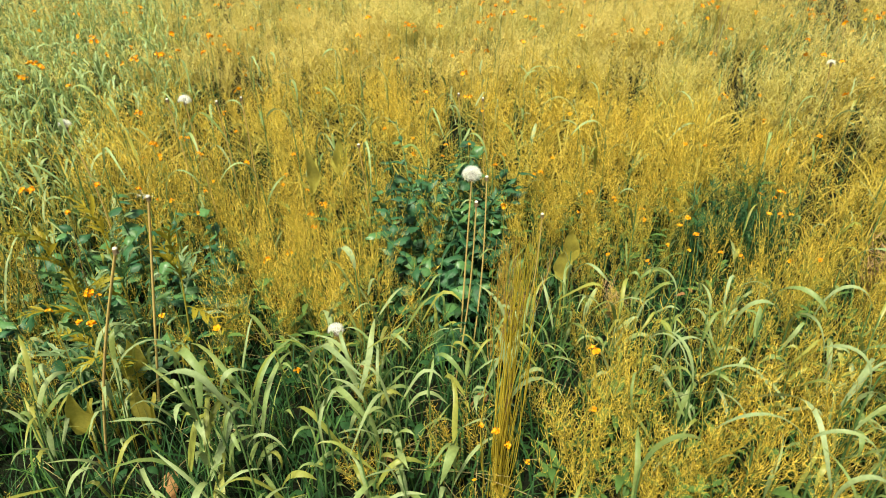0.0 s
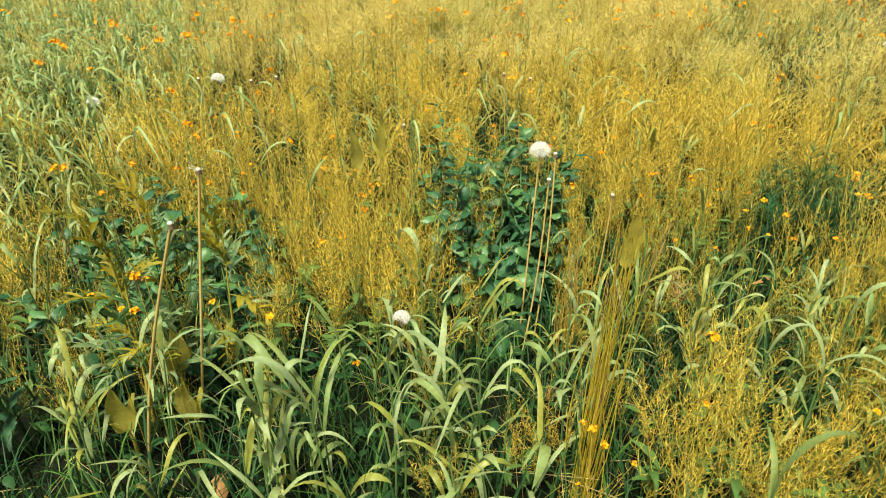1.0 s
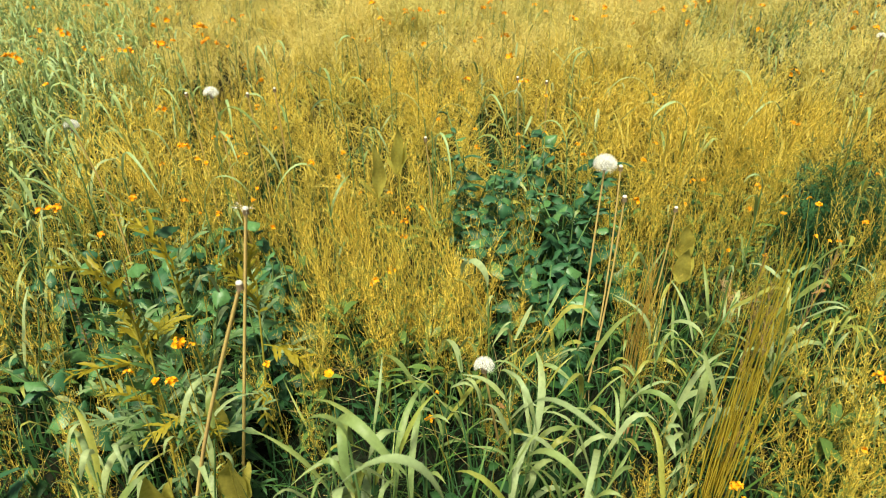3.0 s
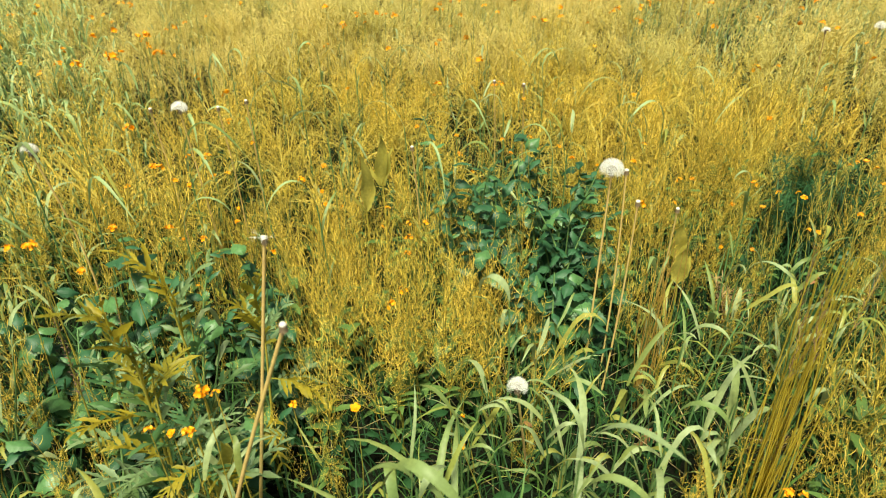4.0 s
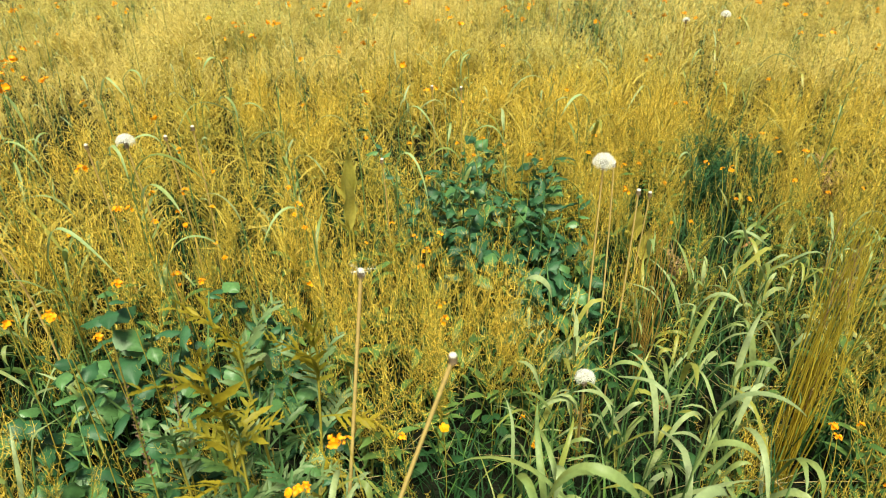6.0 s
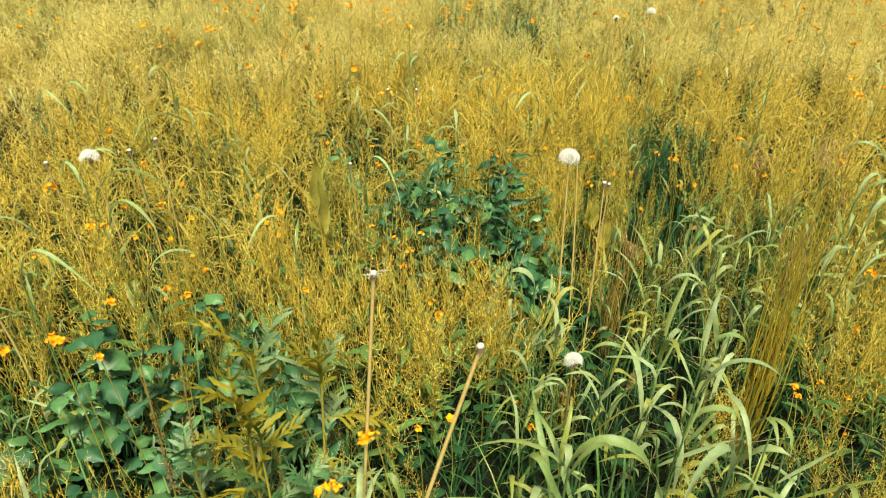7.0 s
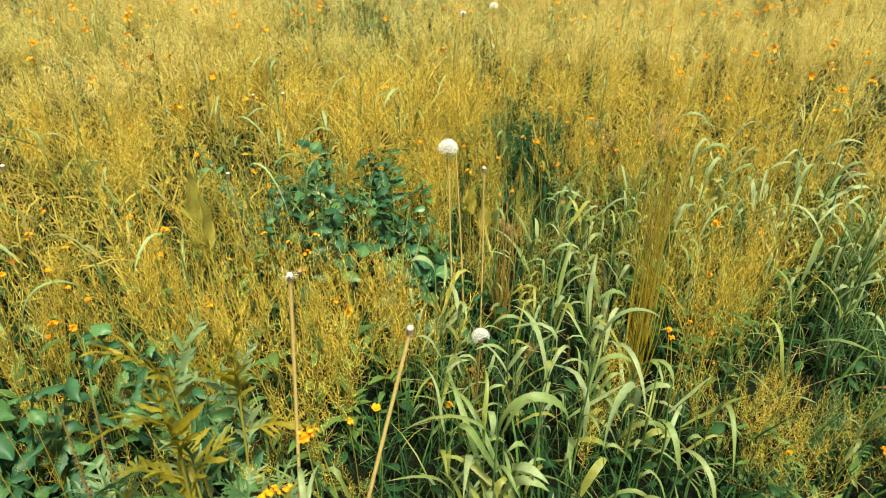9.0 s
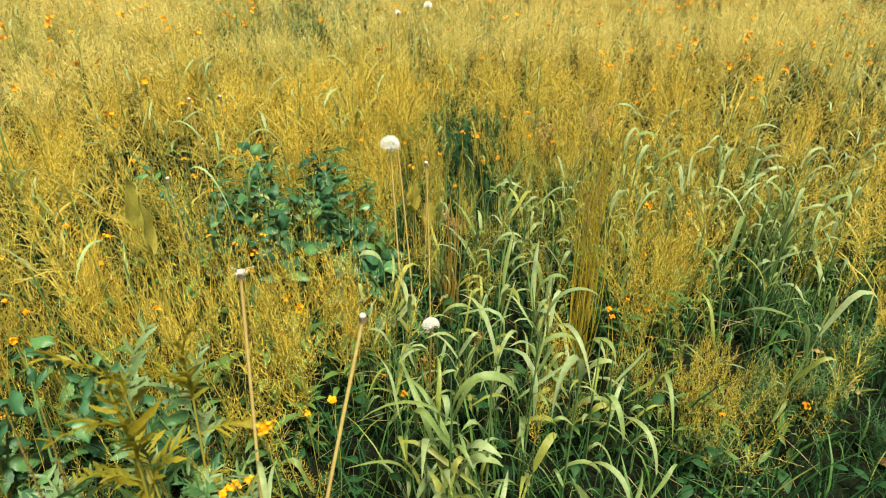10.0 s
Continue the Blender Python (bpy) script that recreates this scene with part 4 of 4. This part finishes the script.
# ---- single arching blades of grass ----
rng = np.random.default_rng(35)
def lone_grass(apex, way, ln=0.2, w=0.012, mat=None):
    """A grass stem whose top blade arches over at apex towards way."""
    apex, way = np.array(apex, float), unit(np.array((way[0], way[1], 0.0)))
    foot = apex - way * ln * 0.38
    foot[2] = rise(foot[0], foot[1]) - 0.004
    p = thing("arching_grass", foot, "tall grass stem with one broad arching blade", "grass", "arching grass stems")
    top = np.array((-way[0] * 0.0, 0, apex[2] - ln * 0.42 - foot[2]))
    top[:2] = way[:2] * ln * 0.05
    g = Geo()
    q = np.linspace(0, 1, 6)[:, None]
    tube(g, top * q + np.array((0.006, 0.004, 0)) * np.sin(q * 3.1), np.linspace(0.0022, 0.0014, 6), 5)
    link("culm", g.mesh("culm", CULM), p)
    s = np.linspace(0, 1, 11)
    a = apex - foot
    mid = top + (a - top) * np.array((0.35, 0.35, 1.0))
    end = a + way * ln * 0.42 - UP * ln * 0.34
    kink = rng.normal(0, 0.09, 3) * ln
    b0, b1, b2, b3 = top, mid + UP * ln * rng.uniform(0.05, 0.24) + kink, a + way * ln * rng.uniform(0.1, 0.3) + UP * ln * rng.uniform(0.1, 0.24), end + kink * 2
    path = ((1 - s) ** 3)[:, None] * b0 + (3 * s * (1 - s) ** 2)[:, None] * b1 + (3 * s**2 * (1 - s))[:, None] * b2 + (s**3)[:, None] * b3
    f = Geo()
    blade(f, path, np.array((0.4, 0.7, 0.88, 0.97, 1, 1, 0.97, 0.88, 0.7, 0.42, 0.05)) * w, np.cross(way, UP) + np.linspace(0, 1, 11)[:, None] * rng.normal(0, 0.6, 3), rng.uniform(0.1, 0.4))
    link("blade", f.mesh("blade", mat or GRASS), p)
    lower = BLADE_MESH[rng.integers(len(BLADES))]
    for k in range(2):
        u = 0.45 + 0.35 * k
        link("blade", lower, p, top * u, turn_z(rng.uniform(0, 6.28), rng.uniform(0.6, 0.9)))


RIGHT, LEFT = (0.66, -0.75), (-0.72, 0.6)
for apex, way, ln, w in (((-0.173, 0.697, 0.43), RIGHT, 0.24, 0.014), ((-0.386, 0.717, 0.42), RIGHT, 0.22, 0.018), ((-0.16, 0.709, 0.34), RIGHT, 0.24, 0.014),
                         ((-0.332, 0.911, 0.345), LEFT, 0.18, 0.011), ((-0.097, 0.966, 0.25), RIGHT, 0.16, 0.011), ((-0.20, 1.09, 0.38), LEFT, 0.14, 0.018),
                         ((0.123, 0.985, 0.30), RIGHT, 0.16, 0.01), ((0.20, 1.064, 0.24), RIGHT, 0.16, 0.011), ((-0.337, 0.637, 0.44), (-1, 0.1), 0.22, 0.014),
                         ((-0.42, 0.714, 0.44), (-1, 0.1), 0.16, 0.012), ((0.311, 0.578, 0.40), (1, 0.1), 0.24, 0.015), ((0.431, 0.86, 0.33), (1, 0), 0.2, 0.014),
                         ((0.473, 1.183, 0.26), (1, 0), 0.18, 0.011), ((0.457, 1.401, 0.36), (-1, 0), 0.12, 0.01), ((0.60, 0.88, 0.42), RIGHT, 0.2, 0.014),
                         ((0.99, 0.70, 0.47), (0.3, 0.9), 0.14, 0.012), ((0.75, 0.61, 0.40), RIGHT, 0.2, 0.014), ((0.52, 0.43, 0.40), RIGHT, 0.2, 0.014), ((-0.70, 1.73, 0.455), (0.8, -0.6), 0.3, 0.018), ((-0.985, 1.545, 0.5), (0.6, -1), 0.2, 0.016),
                         ((-0.60, 1.594, 0.40), LEFT, 0.2, 0.011), ((-0.367, 1.814, 0.37), RIGHT, 0.2, 0.011), ((0.03, 1.90, 0.42), LEFT, 0.16, 0.011), ((0.1, 1.42, 0.36), RIGHT, 0.16, 0.01),
                         ((-0.08, 1.62, 0.40), LEFT, 0.18, 0.012), ((0.16, 1.60, 0.39), RIGHT, 0.16, 0.011), ((0.30, 1.10, 0.33), RIGHT, 0.18, 0.012), ((0.0, 0.80, 0.33), RIGHT, 0.2, 0.012)):
    lone_grass(apex, way, ln * 0.62, w * 0.72, GRASS_PALE if rng.uniform() < 0.4 else GRASS)
for x, y in scatter(-1.1, 1.3, 1.5, 2.6, 0.23):
    a = -0.47 + 3.14 * rng.integers(2) + rng.normal(0, 0.5)
    if rng.uniform() < (0.95 if x < -0.1 else 0.5):
        lone_grass((x, y, rng.uniform(0.37, 0.47)), (math.cos(a), math.sin(a)), rng.uniform(0.11, 0.19), rng.uniform(0.006, 0.010), GLAUCOUS)
for x, y in scatter(-0.42, -0.06, 0.52, 0.78, 0.1):
    a = rng.uniform(0, 6.28)
    lone_grass((x, y, rng.uniform(0.16, 0.33)), (math.cos(a), math.sin(a)), rng.uniform(0.09, 0.17), rng.uniform(0.006, 0.011), GRASS_PALE if rng.uniform() < 0.6 else GRASS)
for x, y in scatter(0.40, 0.98, 0.44, 1.1, 0.11):
    a = -0.8 + 3.14 * rng.integers(2) + rng.normal(0, 0.5)
    lone_grass((x, y, rng.uniform(0.30, 0.42)), (math.cos(a), math.sin(a)), rng.uniform(0.10, 0.18), rng.uniform(0.006, 0.010), GRASS_PALE)


# ---- bare withered weeds standing over the far meadow ----
def withered_weed(x, y, h, lean):
    ob = thing("withered_weed", (x, y, rise(x, y) - 0.004), "bare pale withered weed with two short twigs", "plant", "bare withered weeds")
    t = np.linspace(0, 1, 6)
    g = Geo()
    tube(g, np.stack([lean * t * h + 0.006 * np.sin(4 * t), 0.004 * np.sin(5 * t), t * h], 1), np.linspace(0.003, 0.0014, 6), 5)
    link("stalk", g.mesh("stalk", STRAW), ob)
    for k in range(2):
        q = Geo()
        u, side = 0.6 + 0.2 * k, 1 if k else -1
        at = np.array((lean * u * h + 0.006 * math.sin(4 * u), 0.004 * math.sin(5 * u), u * h))
        tube(q, [at, at + (0.012 * side, 0.004, 0.025), at + (0.018 * side, 0.006, 0.06)], (0.0014, 0.0012, 0.0007), 4)
        link("twig", q.mesh("twig", STRAW), ob)


for x, y, h, lean in ((0.813, 3.588, 0.60, 0.03), (0.79, 3.60, 0.58, -0.06), (1.364, 3.213, 0.52, 0.0), (2.038, 3.354, 0.53, 0.02), (2.182, 3.506, 0.54, -0.05), (1.30, 3.10, 0.55, 0.08)):
    withered_weed(x, y, h, lean)


# ---- flower stems ----
rng = np.random.default_rng(36)
BIG = [cluster_geo(rng, n, 0.0033, 0.0052).mesh("blossom", PETAL) for n in (4, 5, 7, 9)]


def cup_geo(r):
    g = Geo()
    flower_geo(g, np.zeros(3), 0.0075, r, 5, 0.75)
    ball(g, np.array((0, 0, 0.002)), 0.0028, 0.8, 4, 6)
    return g


CUPS = [cup_geo(rng).mesh("blossom", PETAL) for _ in range(3)]


def flower_stem(x, y, z, cup=False):
    foot = np.array((x + rng.normal(0, 0.02), y + rng.normal(0, 0.02), 0))
    foot[2] = rise(foot[0], foot[1]) - 0.004
    p = thing("yellow_flower", foot, "single yellow buttercup on a thin stem" if cup else "orange-yellow flower cluster on a thin green stem", "flower", "yellow flowers")
    top = np.array((x, y, z)) - foot
    t = np.linspace(0, 1, 6)[:, None]
    g = Geo()
    tube(g, top * t + np.array((0.008, -0.006, 0)) * np.sin(t * 3.14), np.linspace(0.0009, 0.0006, 6), 4)
    link("stem", g.mesh("stem", STEM), p)
    m = np.array(Matrix.Rotation(rng.normal(0, 0.3), 3, "X") @ Matrix.Rotation(rng.uniform(0, 6.28), 3, "Z")) * rng.uniform(0.85, 1.2)
    link("blossom", (CUPS if cup else BIG)[rng.integers(3 if cup else 4)], p, top, m)


BACK_FLOWERS = ((-0.776, 1.585, 0.417), (-0.722, 1.495, 0.419), (-0.713, 1.623, 0.421), (-0.623, 1.502, 0.422), (-0.757, 1.563, 0.424), (-0.678, 1.409, 0.442),
                (-0.659, 1.533, 0.451), (-0.674, 1.641, 0.363), (-0.64, 1.783, 0.44), (-0.482, 1.435, 0.425), (-0.588, 1.705, 0.408), (-0.708, 1.402, 0.336),
                (-0.673, 1.401, 0.336), (-0.435, 1.716, 0.335), (-0.625, 1.564, 0.315), (-0.619, 1.489, 0.32), (-0.36, 1.79, 0.494), (-0.088, 2.113, 0.368))
MIDDLE_FLOWERS = ((-0.292, 1.351, 0.353), (-0.327, 1.374, 0.377), (-0.532, 1.213, 0.393), (-0.268, 1.291, 0.381), (0.074, 1.716, 0.366), (-0.182, 1.879, 0.358),
                  (-0.091, 1.807, 0.351), (0.009, 1.735, 0.358), (0.143, 1.604, 0.347), (0.0, 1.63, 0.361), (0.123, 1.914, 0.403), (0.286, 1.538, 0.395),
                  (0.383, 1.472, 0.328), (0.393, 1.532, 0.30), (0.135, 1.255, 0.394), (0.388, 1.283, 0.399), (0.421, 1.372, 0.199), (0.37, 1.767, 0.44))
SIDE_FLOWERS = ((0.958, 1.596, 0.268), (0.912, 1.46, 0.267), (0.634, 1.141, 0.331), (0.77, 1.738, 0.353), (0.842, 1.505, 0.304), (0.606, 1.374, 0.303),
                (0.841, 1.434, 0.328), (0.516, 1.248, 0.295), (0.543, 1.329, 0.341), (0.654, 1.601, 0.409), (0.925, 1.741, 0.43), (0.798, 1.319, 0.34),
                (0.727, 1.118, 0.331), (0.539, 1.166, 0.369), (1.034, 1.636, 0.42), (0.458, 1.29, 0.367), (0.589, 1.293, 0.257), (1.08, 1.02, 0.40),
                (0.72, 1.02, 0.39), (1.25, 0.73, 0.40), (0.93, 0.42, 0.40), (0.556, 1.536, 0.215), (0.74, 1.436, 0.166), (0.539, 1.406, 0.158))
FRONT_FLOWERS = ((-0.657, 0.914, 0.325), (-0.92, 1.245, 0.433), (-0.856, 1.164, 0.475), (-0.825, 1.23, 0.39), (-0.639, 0.915, 0.321), (-0.865, 1.20, 0.458),
                 (-0.604, 0.887, 0.408), (-0.656, 0.849, 0.397), (0.107, 0.728, 0.214), (0.057, 0.689, 0.295), (-0.512, 0.925, 0.333), (-0.270, 1.0, 0.183),
                 (-0.286, 0.942, 0.187), (0.086, 0.729, 0.245), (-0.59, 0.887, 0.402), (-0.646, 0.922, 0.316), (-0.71, 1.33, 0.4), (-0.79, 1.31, 0.42))
CUP_FLOWERS = ((-0.433, 0.961, 0.274), (0.901, 1.521, 0.303), (0.751, 1.285, 0.356), (0.67, 1.56, 0.18))
for group in (BACK_FLOWERS, MIDDLE_FLOWERS, SIDE_FLOWERS, FRONT_FLOWERS):
    for x, y, z in group:
        flower_stem(x, y, z)
for x, y, z in CUP_FLOWERS:
    flower_stem(x, y, z, True)


# ---- fine grass, straw and far flowers ----
rng = np.random.default_rng(37)
def fine_grass():
    g = Geo()
    lib = []
    for i in range(16):
        b = Geo()
        s = np.linspace(0, 1, 6)
        ln, lean, droop = rng.uniform(0.14, 0.3), rng.uniform(0.05, 0.5), rng.uniform(0.3, 1.8)
        a = lean + droop * s**1.8
        path = np.stack([np.cumsum(np.sin(a)) * ln / 6, 0.03 * ln * np.sin(4 * s + i), np.cumsum(np.cos(a)) * ln / 6], 1)
        blade(b, path - path[0], np.array((0.8, 1, 1, 0.9, 0.6, 0.08)) * rng.uniform(0.0022, 0.0055), np.array((0.1, 1.0, 0)), 0.25)
        lib.append(b)
    for x, y in scatter(-1.5, 1.7, 0.2, 2.2, 0.034):
        d = 0.75 if y < (1.12 if x < 0.1 else 1.3) or blob(x, y, -0.78, 1.22, 0.36, 0.4) < 1 else 0.3
        if blob(x, y, -0.80, 1.10, 0.34, 0.28) < 1:
            d = 0.35
        if blob(x, y, 0.75, 1.44, 0.3, 0.25, 0.6) < 1 or blob(x, y, 0.0, 1.5, 0.22, 0.4) < 1:
            d = 0.5
        if blob(x, y, 0.30, 0.53, 0.15, 0.1) < 1:
            d = 0.2
        if (x + 0.45) ** 2 + (y - 0.2) ** 2 < 0.1 or rng.uniform() > d:
            continue
        for k in range(2):
            pick = rng.uniform()
            # The last slot holds the blades darkened for shade.
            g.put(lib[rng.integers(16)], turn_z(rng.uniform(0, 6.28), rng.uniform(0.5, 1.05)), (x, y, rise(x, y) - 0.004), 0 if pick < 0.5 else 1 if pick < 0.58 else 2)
    tagged(new("fine_grass", g.mesh("fine_grass", FINE, GRASS_GOLD, UNDER_SHADE)), "fine green and olive meadow grass between the weeds", "grass", kind="stuff")


def straw():
    g = Geo()
    for i in range(460):
        x, y = (rng.uniform(-1.2, 1.1), rng.uniform(0.3, 1.3)) if i < 450 else (rng.normal(0.0, 0.22), rng.normal(0.72, 0.14))
        a, ln, z = rng.uniform(0, 6.28), rng.uniform(0.05, 0.2), rise(x, y) + rng.uniform(0.004, 0.09)
        d = np.array((math.cos(a), math.sin(a), rng.normal(0, 0.12)))
        t = np.linspace(-0.5, 0.5, 3)[:, None]
        tube(g, np.array((x, y, z)) + d * ln * t + UP * 0.01 * (0.25 - t**2), (0.0007, 0.0008, 0.0004), 3)
    tagged(new("straw_litter", g.mesh("straw_litter", STRAW)), "dry pale straw lying between the stems", "straw", kind="stuff")


def far_flowers():
    g = Geo()
    for _ in range(620):
        x, y = rng.uniform(-3.2, 4.2), rng.uniform(0.5, 4.8)
        if -1.15 < x < 1.2 and y < 2.0 or (x + 0.5) ** 2 + y * y < 1.2 or not open_view(x, y, 5.2):
            continue
        h = seed_cover(x, y)[1] * rng.uniform(1.06, 1.34)
        z = rise(x, y)
        tube(g, [(x, y, z), (x + 0.01, y, z + h)], (0.001, 0.0007), 3, 1)
        g.put(cluster_geo(rng, rng.integers(3, 6), 0.0058, 0.010), np.eye(3) * rng.uniform(0.8, 1.4), (x + 0.01, y, z + h))
    tagged(new("distant_flowers", g.mesh("distant_flowers", PETAL, CULM)), "small orange-yellow flowers dotted over the meadow", "flowers", kind="stuff")


fine_grass()
straw()
far_flowers()
undergrowth()
far_grass()
far_seed()
